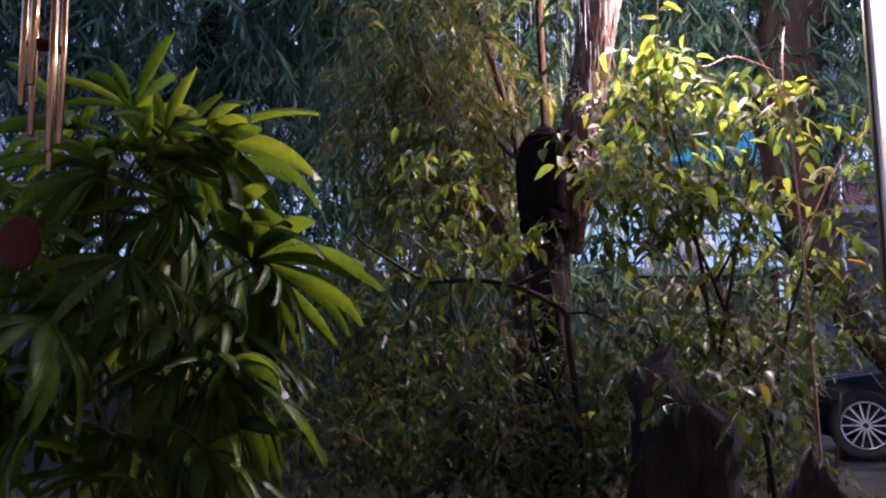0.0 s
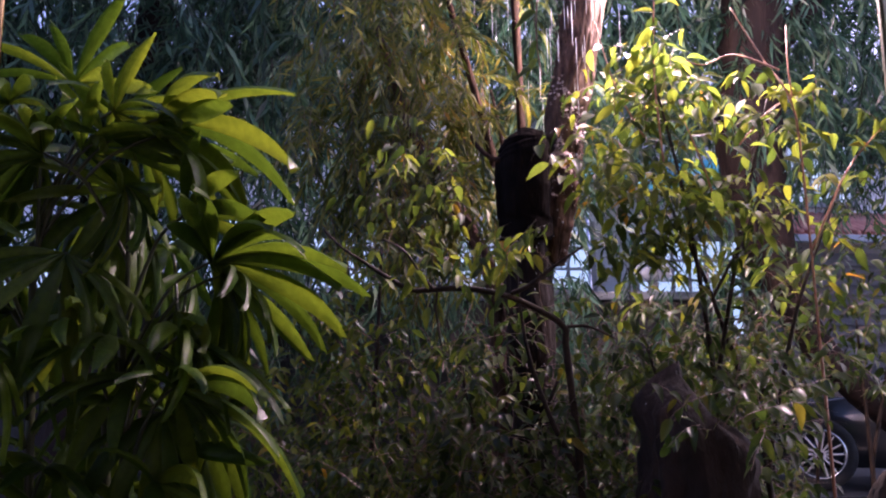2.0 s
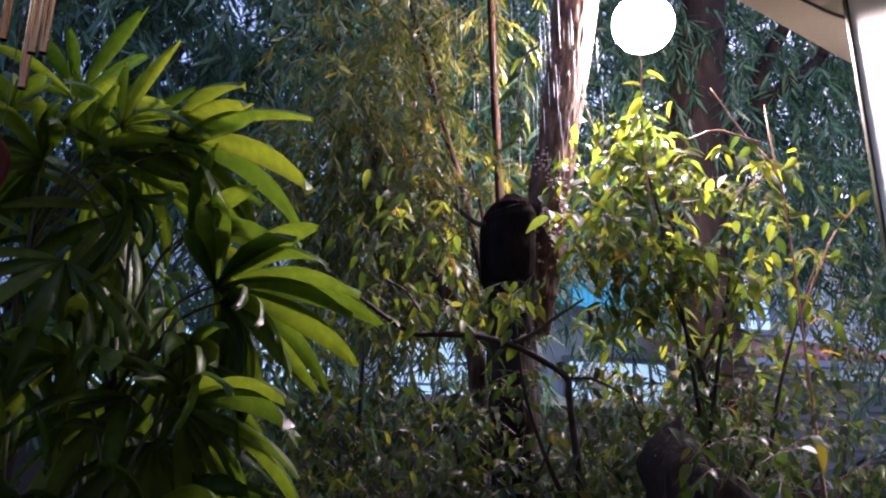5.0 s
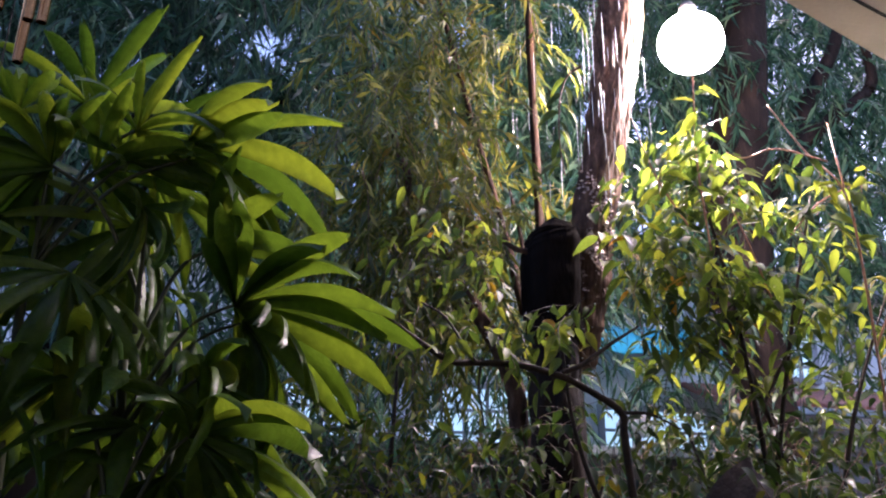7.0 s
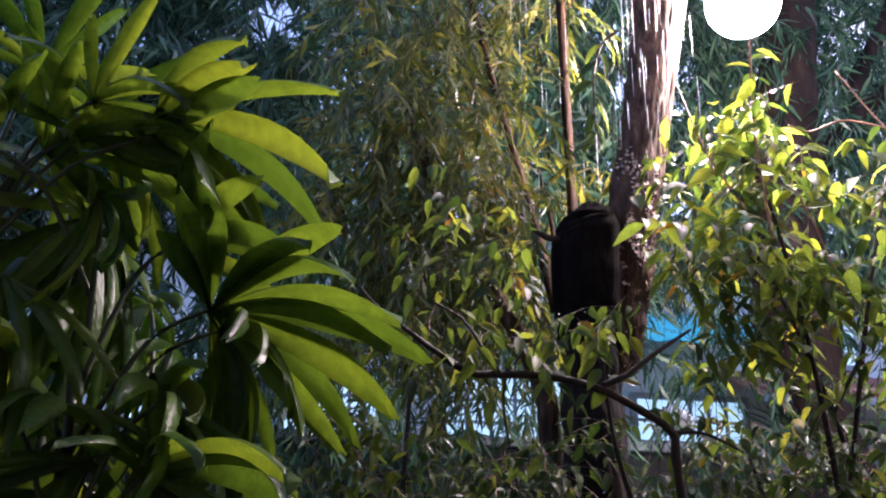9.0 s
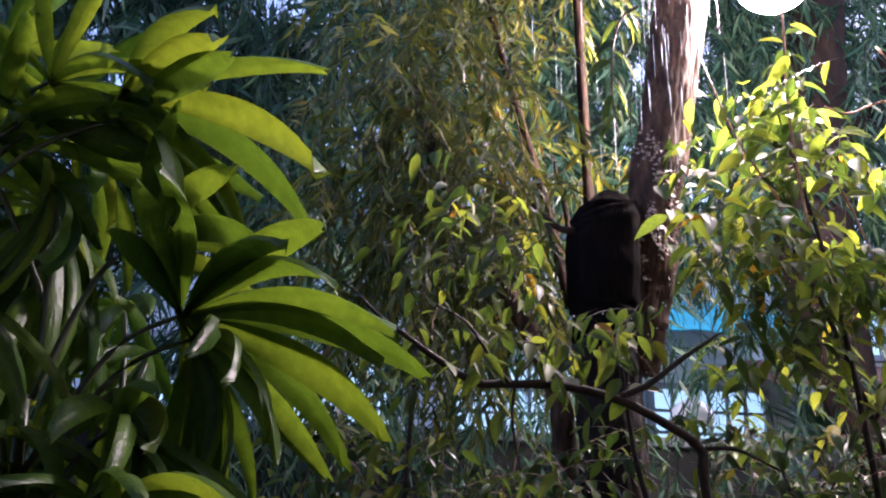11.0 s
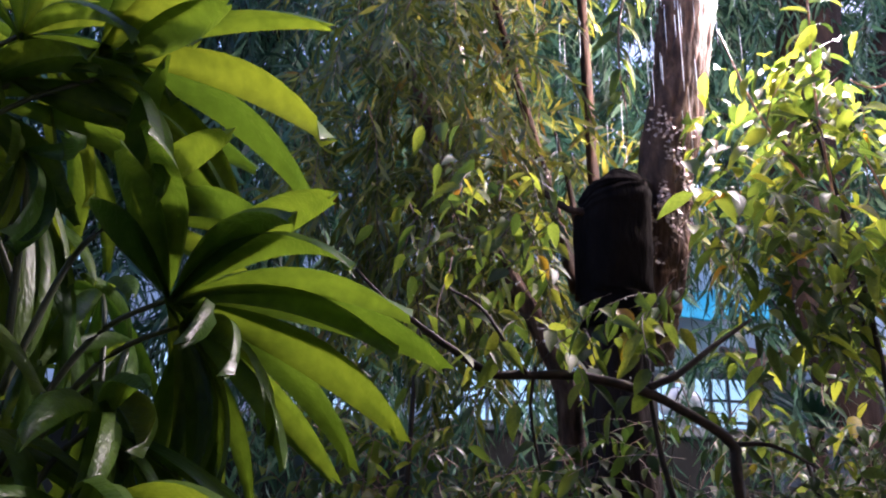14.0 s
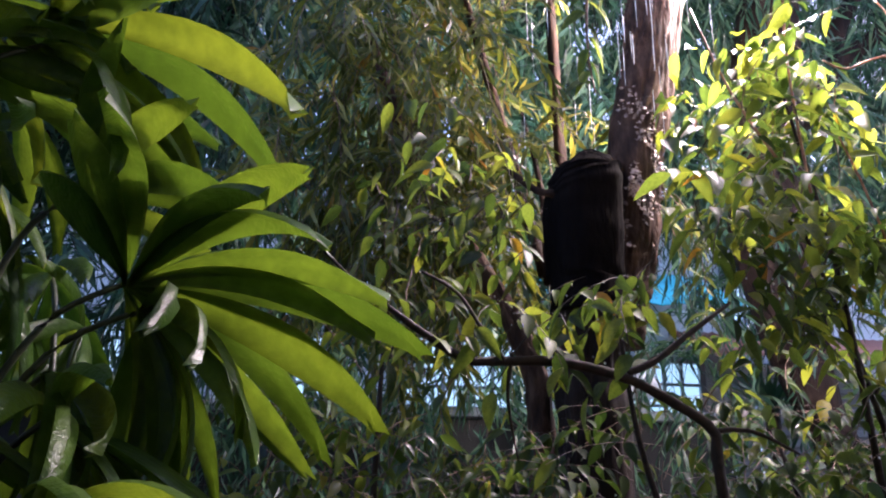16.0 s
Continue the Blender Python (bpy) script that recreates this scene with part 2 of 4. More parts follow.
def box_data(lo, hi, bevel=0.0):
    bm = bmesh.new()
    bmesh.ops.create_cube(bm, size=1)
    c = [(a + b) / 2 for a, b in zip(lo, hi)]
    s = [b - a for a, b in zip(lo, hi)]
    for v in bm.verts:
        v.co = Vector((v.co.x * s[0] + c[0], v.co.y * s[1] + c[1], v.co.z * s[2] + c[2]))
    if bevel:
        bmesh.ops.bevel(bm, geom=list(bm.edges), offset=bevel, segments=2, profile=0.5, affect="EDGES")
    return bm


def part(name, bm, material, parent=None, label="", kind="", smooth=False):
    me = bpy.data.meshes.new(name)
    bm.to_mesh(me)
    bm.free()
    me.materials.append(material)
    if smooth:
        me.polygons.foreach_set("use_smooth", [True] * len(me.polygons))
    ob = new(name, me)
    ob.parent = parent
    if label or kind:
        tagged(ob, label=label, kind=kind)
    return ob


def lathe(profile, sides=24):
    verts, faces = [], []
    for r, z in profile:
        for j in range(sides):
            a = 2 * math.pi * j / sides
            verts.append((r * math.cos(a), r * math.sin(a), z))
    for i in range(len(profile) - 1):
        for j in range(sides):
            a, b = i * sides + j, i * sides + (j + 1) % sides
            faces.append((a, b, b + sides, a + sides))
    return verts, faces


def frame_from(d, normal_hint):
    """Rotation whose y runs along d and whose z is near the hint."""
    y = Vector(d).normalized()
    x = y.cross(Vector(normal_hint))
    if x.length < 1e-4:
        x = y.cross(Vector((1, 0.2, 0)))
    x.normalize()
    z = x.cross(y)
    return Matrix((x, y, z)).transposed()


# leaf outlines, length 1 along y, drooping in z
def ovate(width=0.42, droop=0.25, fold=0.10, stations=6, tip=1.0):
    v, f = [], []
    for i in range(stations + 1):
        t = i / stations
        w = width / 2 * (math.sin(math.pi * t ** 0.8) ** 0.85) * (1 - 0.25 * t) + 0.006
        if i == stations:
            w = 0.004
        z = -droop * t * t
        v += [(-w, t, z + fold * w * 4), (0, t, z), (w, t, z + fold * w * 4)]
    for i in range(stations):
        a = 3 * i
        f += [(a, a + 1, a + 4, a + 3), (a + 1, a + 2, a + 5, a + 4)]
    return v, f


def blade(width=0.16, droop=0.2):
    v = [(0, 0, 0), (-width / 2, 0.42, -droop * 0.12), (width / 2, 0.42, -droop * 0.12), (0, 1, -droop)]
    return np.array(v), np.array([(0, 2, 1), (1, 2, 3)])


def scatter(name, template_v, template_f, mats, material, parent=None, kind="stuff", label=""):
    """One mesh of many leaves: mats is a list of (rotation 3x3, place, size)."""
    tv, tf = np.array(template_v, float), np.array(template_f, int)
    R = np.array([np.array(m[0]) for m in mats])
    P = np.array([tuple(m[1]) for m in mats])
    s = np.array([m[2] for m in mats])
    o = np.array(parent.matrix_basis.translation) if parent else np.zeros(3)
    V = np.einsum("nij,kj->nki", R, tv) * s[:, None, None] + P[:, None, :] - o
    n, k = V.shape[:2]
    F = (tf[None] + (np.arange(n) * k)[:, None, None]).reshape(-1, tf.shape[1])
    me = bpy.data.meshes.new(name)
    me.vertices.add(n * k)
    me.vertices.foreach_set("co", V.reshape(-1))
    c = tf.shape[1]
    me.loops.add(F.size)
    me.loops.foreach_set("vertex_index", F.reshape(-1).astype(np.int32))
    me.polygons.add(len(F))
    me.polygons.foreach_set("loop_start", np.arange(len(F), dtype=np.int32) * c)
    me.polygons.foreach_set("use_smooth", np.ones(len(F), dtype=bool))
    me.materials.append(material)
    me.update(calc_edges=True)
    me.validate()
    ob = new(name, me)
    ob.parent = parent
    tagged(ob, label=label, kind=kind)
    return ob


rng = random.Random(7)


def uni(a, b):
    return rng.uniform(a, b)


# ---- large structure ----
def ground_height(x, y):
    t = min(max((y - 5.2) / 2.6, 0), 1)
    return 0.30 + 0.36 * t * t * (3 - 2 * t)


_xs = [-900, -200, -60, -20] + [x * 0.5 for x in range(-24, 29)] + [20, 60, 200, 900]
_ys = [-900, -200, -60, -20, -10] + [y * 0.5 for y in range(-12, 41)] + [30, 60, 200, 900]
_v = [(x, y, ground_height(x, y) + (0.03 * noise.noise(Vector((x, y, 0)) * 1.3) if 2 < y < 8 and abs(x) < 9 else 0)) for y in _ys for x in _xs]
_w = len(_xs)
_f = [(j * _w + i, j * _w + i + 1, (j + 1) * _w + i + 1, (j + 1) * _w + i) for j in range(len(_ys) - 1) for i in range(_w - 1)]
tagged(obj("ground", _v, _f, G["soil"]), "dark wet garden soil", "ground", kind="structure")
tagged(part("road", box_data((-40, 7.9, 0.60), (60, 11.6, 0.69)), G["asphalt"]), "wet dark asphalt lane behind the garden wall", "road", kind="structure")
tagged(part("floor", box_data((-4, -3.0, 0.29), (5, 2.3, 0.36)), G["grey_metal"]), "grey porch floor slab", "floor", kind="structure")

# garden wall with a wet coping
_wall = tagged(part("wall_garden", box_data((-9, 8.55, 0.4), (3.45, 8.75, 2.42)), G["wall_dark"]), "dark rain-stained garden wall", "wall", kind="structure")
for i in range(12):
    x0 = -9 + i * 1.04
    part("coping_stone", box_data((x0 + 0.004, 8.47, 2.424), (x0 + 1.034, 8.83, 2.50), 0.012), G["coping"], _wall)

# porch: white pillar, cream ceiling, house wall behind
PX, PY, PZ = 1.88, 3.43, 3.40
_pil = part("pillar", box_data((PX, PY - 1.6, 0.3), (PX + 0.22, PY + 0.10, PZ - 0.004), 0.012), G["pillar"])
tagged(_pil, "white painted porch side wall lit by the lamp", "wall", kind="structure")
part("wall_cable", box_data((PX - 0.016, PY + 0.075, 0.3), (PX - 0.003, PY + 0.095, PZ - 0.01), 0.003), G["cane"], _pil, "thin dark cable")
_edge = [(5.18, 5.35), (1.80, 3.79), (-3.2, 1.49)]
_top = [(x, y, PZ) for x, y in _edge] + [(-3.2, -3.0, PZ), (5.18, -3.0, PZ)]
_cv = _top + [(x, y, z + 0.14) for x, y, z in _top]
_cf = [tuple(range(4, -1, -1)), tuple(range(5, 10))] + [(i, (i + 1) % 5, 5 + (i + 1) % 5, 5 + i) for i in range(5)]
tagged(obj("ceiling", _cv, _cf, G["cream"], smooth=False), "cream porch ceiling", "ceiling", kind="structure")
_cab = tube([(1.45, 3.45, PZ - 0.008), (1.9, 3.62, PZ - 0.012), (2.4, 3.70, PZ - 0.008), (3.4, 3.9, PZ - 0.008)], [0.007, 0.007], 6, 0.3, 2.0)
tagged(obj("trim", *_cab, G["cord"]), "thin dark cable along the cream ceiling", "cable", kind="structure")
# wall out of view, added to hold sky light off the palm's front
tagged(part("wall_unseen", box_data((-3.4, -3.0, 0.3), (-3.2, 1.25, PZ + 0.056)), G["cream"]), "unseen cream wall added to shade the porch", "wall", kind="structure")
tagged(part("wall_house", box_data((-4, -3.2, 0.3), (5.2, -3.0, PZ + 0.12)), G["cream"]), "cream house wall behind the porch", "wall", kind="structure")


# ---- the pendant lamp ----
def pendant_lamp():
    e = thing("pendant_lamp", LAMP, "glowing warm white bulb hanging on a cable", "lamp")
    # globe wider than the bulb itself, the bloom round it built into the shape
    prof = [(max(0.001, 0.160 * math.sin(math.pi * i / 20)), -0.152 * math.cos(math.pi * i / 20)) for i in range(19)] + [(0.034, 0.157)]
    v, f = lathe(prof, 44)
    obj("bulb", v, f, G["lamp"], e, "glowing bulb")
    v, f = lathe([(0.036, 0.142), (0.045, 0.144), (0.045, 0.2), (0.03, 0.23), (0.006, 0.235)], 18)
    obj("socket", v, f, G["socket"], e, "black lamp socket")
    v, f = tube([(0, 0, 0.23), (0.01, 0, 1.0), (-0.12, 0.02, 2.4)], [0.006, 0.006], 6)
    obj("cable", v, f, G["cord"], e, "black cable")


pendant_lamp()


# ---- the main tree with its sawn limb ----
def main_tree():
    e = thing("garden_tree", (0.70, 4.55, 0.32), "rough-barked tree with a shaded sawn-off limb", "tree")
    # lower trunk in the shade-darkened bark, the leader above in the paler one
    limb("trunk", [(0.72, 4.6, 0.25), (0.70, 4.58, 0.9), (0.69, 4.55, 1.6), (0.68, 4.55, 2.15), (0.69, 4.54, 2.5)], [0.15, 0.115, 0.108, 0.112, 0.10], G["bark_shaded"], e, 56, 0.10, 3, "", 20, 0.010)
    v, f = tube([(0.675, 4.52, 2.25), (0.665, 4.5, 2.5), (0.668, 4.48, 2.64), (0.672, 4.475, 2.72), (0.69, 4.47, 2.765)], [0.126, 0.130, 0.128, 0.118, 0.075], 48, 0.09, 1.2, 14)
    # slanted, rounded saw cut
    v = [Vector((p.x, p.y, p.z + max(0, (p.z - 2.58) / 0.2) * (p.x - 0.69) * 0.48 + (0.02 * noise.noise(Vector((p.x * 14, p.y * 14, 2.0))) if p.z > 2.66 else 0))) for p in v]
    obj("sawn_limb", local(e, v), f, G["sawn"], e, "sawn-off limb coloured near black for shade")
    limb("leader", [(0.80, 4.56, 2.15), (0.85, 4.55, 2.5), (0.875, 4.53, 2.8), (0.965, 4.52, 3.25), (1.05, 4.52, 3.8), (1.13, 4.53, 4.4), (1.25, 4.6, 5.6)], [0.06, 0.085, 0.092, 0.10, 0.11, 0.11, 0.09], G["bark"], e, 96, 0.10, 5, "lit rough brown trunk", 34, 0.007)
    # shaggy bark scales on the living trunk
    sc = []
    for i in range(1500):
        z = uni(2.45, 4.4)
        p = (z - 2.45)
        cx = 0.85 + 0.11 * p if z < 3.3 else 0.945 + 0.12 * (z - 3.3)
        a = uni(0, 2 * math.pi)
        d = Vector((math.cos(a), math.sin(a), 0))
        r = 0.085 + 0.014 * p
        down = Vector((uni(-0.25, 0.25), uni(-0.2, 0.2), -1))
        sc.append((frame_from(down, d + Vector((0, 0, uni(0.0, 0.2)))), Vector((cx, 4.525, z)) + d * r * uni(0.93, 1.01), uni(0.014, 0.045)))
    bv, bf = blade(0.26, -0.05)
    scatter("flaky_bark", bv, bf, sc, G["bark"], e)
    # pale curled flakes where the limb was cut
    r_l = random.Random(17)
    sc = []
    for i in range(1900):
        z = r_l.triangular(2.42, 3.05, 2.75)
        a = uni(-2.5, 0.2)
        if noise.noise(Vector((a * 1.6, z * 9, 3.1))) < 0.02:
            continue
        d = Vector((math.cos(a), math.sin(a), 0))
        p = Vector((0.835 + 0.14 * (z - 2.6), 4.53, z)) + d * uni(0.088, 0.106)
        sc.append((frame_from(Vector((uni(-1, 1), uni(-0.6, 0.3), uni(-1.6, 0.2))), d + Vector((uni(-0.4, 0.4), 0, uni(-0.4, 0.4)))), p, uni(0.008, 0.024)))
    scatter("lichen", *blade(0.55, -0.2), sc, G["lichen"], e)
    limb("hook_branch", [(0.60, 4.5, 2.60), (0.55, 4.46, 2.62), (0.51, 4.5, 2.645), (0.46, 4.57, 2.72), (0.44, 4.62, 2.78)], [0.022, 0.013, 0.011, 0.008], G["bark_mid"], e, 8)
    limb("thin_stem", [(0.73, 4.85, 2.3), (0.745, 4.9, 2.9), (0.73, 4.9, 3.55), (0.72, 4.9, 4.2), (0.70, 4.9, 5.2)], [0.028, 0.023, 0.020, 0.02, 0.012], G["bark_mid"], e, 9)
    limb("leaning_stem", [(0.63, 4.8, 2.45), (0.57, 4.9, 2.85), (0.45, 4.9, 3.31), (0.36, 4.9, 3.66), (0.2, 4.95, 4.4)], [0.026, 0.021, 0.018, 0.016, 0.01], G["bark_mid"], e, 9)
    limb("side_stem", [(0.60, 4.7, 0.3), (0.57, 4.7, 1.3), (0.565, 4.7, 1.75), (0.54, 4.7, 2.1), (0.40, 4.78, 2.44), (0.27, 4.85, 2.70), (0.15, 4.9, 2.95), (0.0, 5.0, 3.5)], [0.06, 0.05, 0.045, 0.04, 0.034, 0.03, 0.024, 0.012], G["bark"], e, 28, 0.12, 2, "", 14, 0.006)
    limb("short_stem", [(0.62, 4.75, 2.4), (0.63, 4.8, 2.75), (0.58, 4.85, 3.1)], [0.016, 0.013, 0.006], G["bark_mid"], e, 7)
    return e


TREE = main_tree()


# ---- hanging narrow-leaved sprays ----
def sprays(count, centre_fn, leaf, length, leaves_each, hang, seed):
    """Leaves and twig paths of drooping sprays."""
    r = random.Random(seed)
    leaves, twigs = [], []
    for _ in range(count):
        p = Vector(centre_fn(r))
        ang = r.uniform(0, 2 * math.pi)
        out = Vector((math.cos(ang), math.sin(ang), 0))
        L = length * r.uniform(0.6, 1.3)
        d = (out * (1 - hang) + Vector((0, 0, r.uniform(-0.3, 0.4)))).normalized()
        pts = [p.copy()]
        q = p.copy()
        n = leaves_each
        for k in range(n):
            d = (d + Vector((0, 0, -hang * 3.2 / n)) + Vector((r.uniform(-1, 1), r.uniform(-1, 1), r.uniform(-1, 1))) * 0.05).normalized()
            q = q + d * (L / n)
            side = d.cross(Vector((0, 0, 1)))
            if side.length < 0.05:
                side = out.cross(d)
            side.normalize()
            ld = d * r.uniform(0.5, 0.9) + side * (r.uniform(0.35, 0.8) if k % 2 else -r.uniform(0.35, 0.8)) + Vector((0, 0, -r.uniform(0.1, 0.6)))
            nrm = Vector((r.uniform(-1, 1), r.uniform(-1, 1), r.uniform(0.1, 1)))
            leaves.append((frame_from(ld, nrm), q.copy(), leaf * r.uniform(0.6, 1.25)))
            if k % 3 == 0:
                pts.append(q.copy())
        pts.append(q.copy())
        twigs.append(pts)
    return leaves, twigs


def twig_mesh(name, twigs, radius, material, parent):
    verts, faces = [], []
    o = parent.matrix_basis.translation
    for pts in twigs:
        b = len(verts)
        n = len(pts)
        for i, p in enumerate(pts):
            r = radius * (1 - 0.7 * i / n)
            for a in (0.0, 2.09, 4.19):
                verts.append(p - o + Vector((math.cos(a) * r, math.sin(a) * r, r * 0.5 * math.sin(a))))
        for i in range(n - 1):
            for j in range(3):
                a, c = b + i * 3 + j, b + i * 3 + (j + 1) % 3
                faces.append((a, c, c + 3, a + 3))
    return obj(name, verts, faces, material, parent, kind="stuff")


NARROW = blade(0.115, 0.26)
THIN = blade(0.155, 0.25)


def in_box(lo, hi):
    return lambda r: [r.uniform(a, b) for a, b in zip(lo, hi)]


# a gap in the crowns that lets the pale sky through
GAP_FROM = Vector((-0.35, 1.2, 1.4))
GAPS = [((Vector(p) - GAP_FROM).normalized(), math.cos(radians(a))) for p, a in (((-1.62, 7.0, 4.38), 2.0), ((-0.72, 7.0, 5.2), 1.6), ((1.92, 7.0, 4.95), 1.2), ((-2.0, 7.0, 3.1), 1.5), ((2.4, 8.0, 3.33), 1.7), ((2.36, 8.0, 2.66), 1.3), ((1.15, 8.0, 2.78), 1.5), ((3.77, 8.0, 3.2), 1.4))]


LOW_FROM = Vector((-0.36, 1.72, 1.55))
LOW_GAPS = [((Vector(p) - LOW_FROM).normalized(), math.cos(radians(a))) for p, a in (((1.23, 8.0, 2.36), 2.4), ((2.5, 8.0, 2.22), 1.9), ((2.58, 8.0, 3.2), 1.6))]


# loose places in the shrubs over the garden wall
MID_FROM = Vector((-0.41, 0.57, 1.36))
MID_GAPS = [((Vector(p) - MID_FROM).normalized(), math.cos(radians(a))) for p, a in (((2.17, 8.4, 2.84), 1.5), ((3.03, 8.4, 2.74), 1.4), ((4.34, 8.4, 3.18), 1.2))]


def in_gap(p):
    m = (p - MID_FROM).normalized()
    if p.y > 2.5 and any(m.dot(w) > c for w, c in MID_GAPS) and noise.noise(m * 60) > -0.15:
        return True
    d = (p - GAP_FROM).normalized()
    e = (p - LOW_FROM).normalized()
    return (any(d.dot(w) > c for w, c in GAPS) and noise.noise(d * 55) > -0.12) or (p.y > 2.5 and any(e.dot(w) > c for w, c in LOW_GAPS) and noise.noise(e * 50) > -0.1)


# golden sprays of the main tree
_lv, _tw = [], []
for cx, cy, cz, sx, sz, n in [(0.08, 4.95, 3.45, 0.32, 0.65, 150), (-0.05, 4.95, 2.85, 0.36, 0.45, 140), (0.42, 5.0, 3.15, 0.22, 0.55, 55), (0.30, 4.9, 2.55, 0.28, 0.3, 90), (0.60, 4.95, 4.02, 0.14, 0.16, 13), (0.2, 5.0, 4.3, 0.5, 0.3, 46), (0.95, 5.0, 3.0, 0.25, 0.3, 18)]:
    a, b = sprays(n, lambda r: (cx + r.gauss(0, 0.6) * sx, cy + r.gauss(0, 0.16), cz + r.gauss(0, 0.6) * sz), 0.108, 0.38, 17, 0.75, 11 + n)
    _lv += a
    _tw += b
_lv = [q for q in _lv if not in_gap(q[1])]
_tw = [q for q in _tw if not in_gap(q[0])]
scatter("hanging_foliage", *THIN, _lv, G["olive"], TREE)
twig_mesh("hanging_twig_mass", _tw, 0.003, G["twig"], TREE)


def weeping_tree(name_label, base, trunk, boughs, boxes, seed, leaf=0.205, radius=0.2):
    e = thing("weeping_tree", base, name_label, "tree", "trees behind the garden")
    limb("trunk", trunk, radius, G["bark_shaded"], e, 14, 0.10, seed)
    for k, (pts, rad) in enumerate(boughs):
        limb("bough", pts, rad, G["bark_shaded"], e, 9, 0.1, seed + k)
    lv, tw = [], []
    for k, (lo, hi, n) in enumerate(boxes):
        a, b = sprays(int(n * 0.85), in_box(lo, hi), leaf, 0.66, 20, 0.8, seed * 31 + k)
        a = [q for q in a if not in_gap(q[1])]
        b = [t for t in b if not in_gap(t[0])]
        lv += a
        tw += b
    scatter("crown", *NARROW, lv, G["teal"], e)
    twig_mesh("crown_twig_mass", tw, 0.004, G["bark_shaded"], e)
    return e


weeping_tree("tall dark tree with drooping narrow leaves", (-2.2, 7.2, 0.62),
             [(-2.2, 7.2, 0.55), (-2.1, 7.2, 2.0), (-1.8, 7.2, 3.6), (-1.5, 7.3, 5.2), (-1.4, 7.3, 7.0)], 
             [([(-1.8, 7.2, 3.6), (-1.0, 7.0, 4.4), (0.0, 6.8, 4.9), (1.1, 6.7, 5.2)], [0.09, 0.06, 0.045, 0.02]),
              ([(-1.5, 7.3, 5.2), (-0.5, 6.9, 5.8), (0.8, 6.8, 6.4)], [0.08, 0.05, 0.02]),
              ([(-1.9, 7.2, 3.2), (-2.8, 6.8, 4.2), (-3.6, 6.6, 4.8)], [0.07, 0.05, 0.02])],
             [((-4.2, 6.0, 2.6), (-0.6, 7.6, 7.0), 1700), ((-0.8, 6.2, 2.9), (1.6, 7.8, 7.2), 1200), ((-3.6, 5.4, 3.4), (0.2, 6.2, 6.0), 420), ((-1.2, 6.4, 2.1), (1.6, 7.8, 3.1), 170)], 4,
             radius=[0.24, 0.19, 0.15, 0.11, 0.07])
weeping_tree("thick dark leaning trunk with forked boughs and drooping leaves", (4.9, 7.0, 0.62),
             [(4.9, 7.0, 0.55), (4.5, 7.0, 0.95), (3.9, 7.0, 1.42), (3.45, 7.0, 1.85), (3.2, 7.0, 2.3), (3.06, 7.0, 2.8), (2.98, 7.0, 3.6), (3.10, 7.0, 4.6), (3.24, 7.0, 5.6), (3.5, 7.0, 7.0)],
             [([(3.05, 7.0, 4.15), (3.4, 7.0, 4.45), (3.63, 7.0, 4.77), (3.75, 7.0, 5.15), (4.14, 7.0, 5.83), (4.4, 7.0, 6.6)], [0.13, 0.10, 0.085, 0.07, 0.06, 0.03]),
              ([(3.63, 7.0, 4.77), (3.9, 6.95, 5.0), (4.17, 6.9, 5.2), (4.37, 6.9, 5.45), (4.34, 6.9, 5.9)], [0.07, 0.06, 0.055, 0.05, 0.02])],
             [((1.4, 6.6, 3.6), (3.4, 8.2, 7.2), 700), ((3.2, 6.6, 3.3), (6.6, 8.4, 7.4), 1150), ((4.2, 6.0, 2.4), (6.4, 7.2, 3.6), 130), ((1.5, 6.7, 2.3), (3.1, 8.0, 3.9), 85)], 9,
             radius=[0.17, 0.14, 0.125, 0.12, 0.14, 0.20, 0.26, 0.25, 0.21, 0.12])
weeping_tree("distant tall tree with dense drooping crown", (0.8, 15.5, 0.66),
             [(0.8, 15.5, 0.6), (0.9, 15.5, 4.0), (1.0, 15.5, 8.0), (1.0, 15.5, 12.0)],
             [([(0.9, 15.5, 4.5), (3.0, 15.2, 7.0), (5.0, 15, 9.0)], [0.15, 0.09, 0.03]), ([(0.9, 15.5, 4.5), (-2.0, 15.2, 7.0), (-4.5, 15, 9.0)], [0.15, 0.09, 0.03])],
             [((-9, 14.2, 4.6), (4, 16.5, 13), 1900), ((3, 14.2, 5.2), (13, 16.5, 13.5), 1900)], 14, leaf=0.42, radius=[0.3, 0.25, 0.2, 0.1])


# ---- the fan palm clump ----
def leaflet_data(width, droop, bend, twist, seed):
    """One pleated fan segment, length 1 along y, strap-shaped with a ragged blunt tip."""
    r = random.Random(seed)
    st, cols = 12, 5
    v, f = [], []
    for i in range(st + 1):
        t = i / st
        w = width * (0.08 + 0.92 * math.sin(math.pi / 2 * min(1, t / 0.58))) * (1 - 0.80 * max(0, (t - 0.60) / 0.40) ** 1.7)
        z = -droop * t ** 2.2
        y = t - 0.25 * droop * t ** 3 - 0.35 * bend * bend * t ** 3
        for k in range(cols):
            u = k / (cols - 1) * 2 - 1
            yy = y + (r.uniform(-0.05, 0.03) if i == st else 0)
            pleat = 0.009 * (1 if k % 2 else -1) * min(1, t * 3)
            arch = -0.22 * width * u * u
            tw = twist * t * u * w * 0.5
            v.append((u * w / 2 + bend * t ** 2, yy - u * w * bend * t * 0.9, z + pleat + arch + tw))
    for i in range(st):
        for k in range(cols - 1):
            a = i * cols + k
            f.append((a, a + 1, a + cols + 1, a + cols))
    return v, f


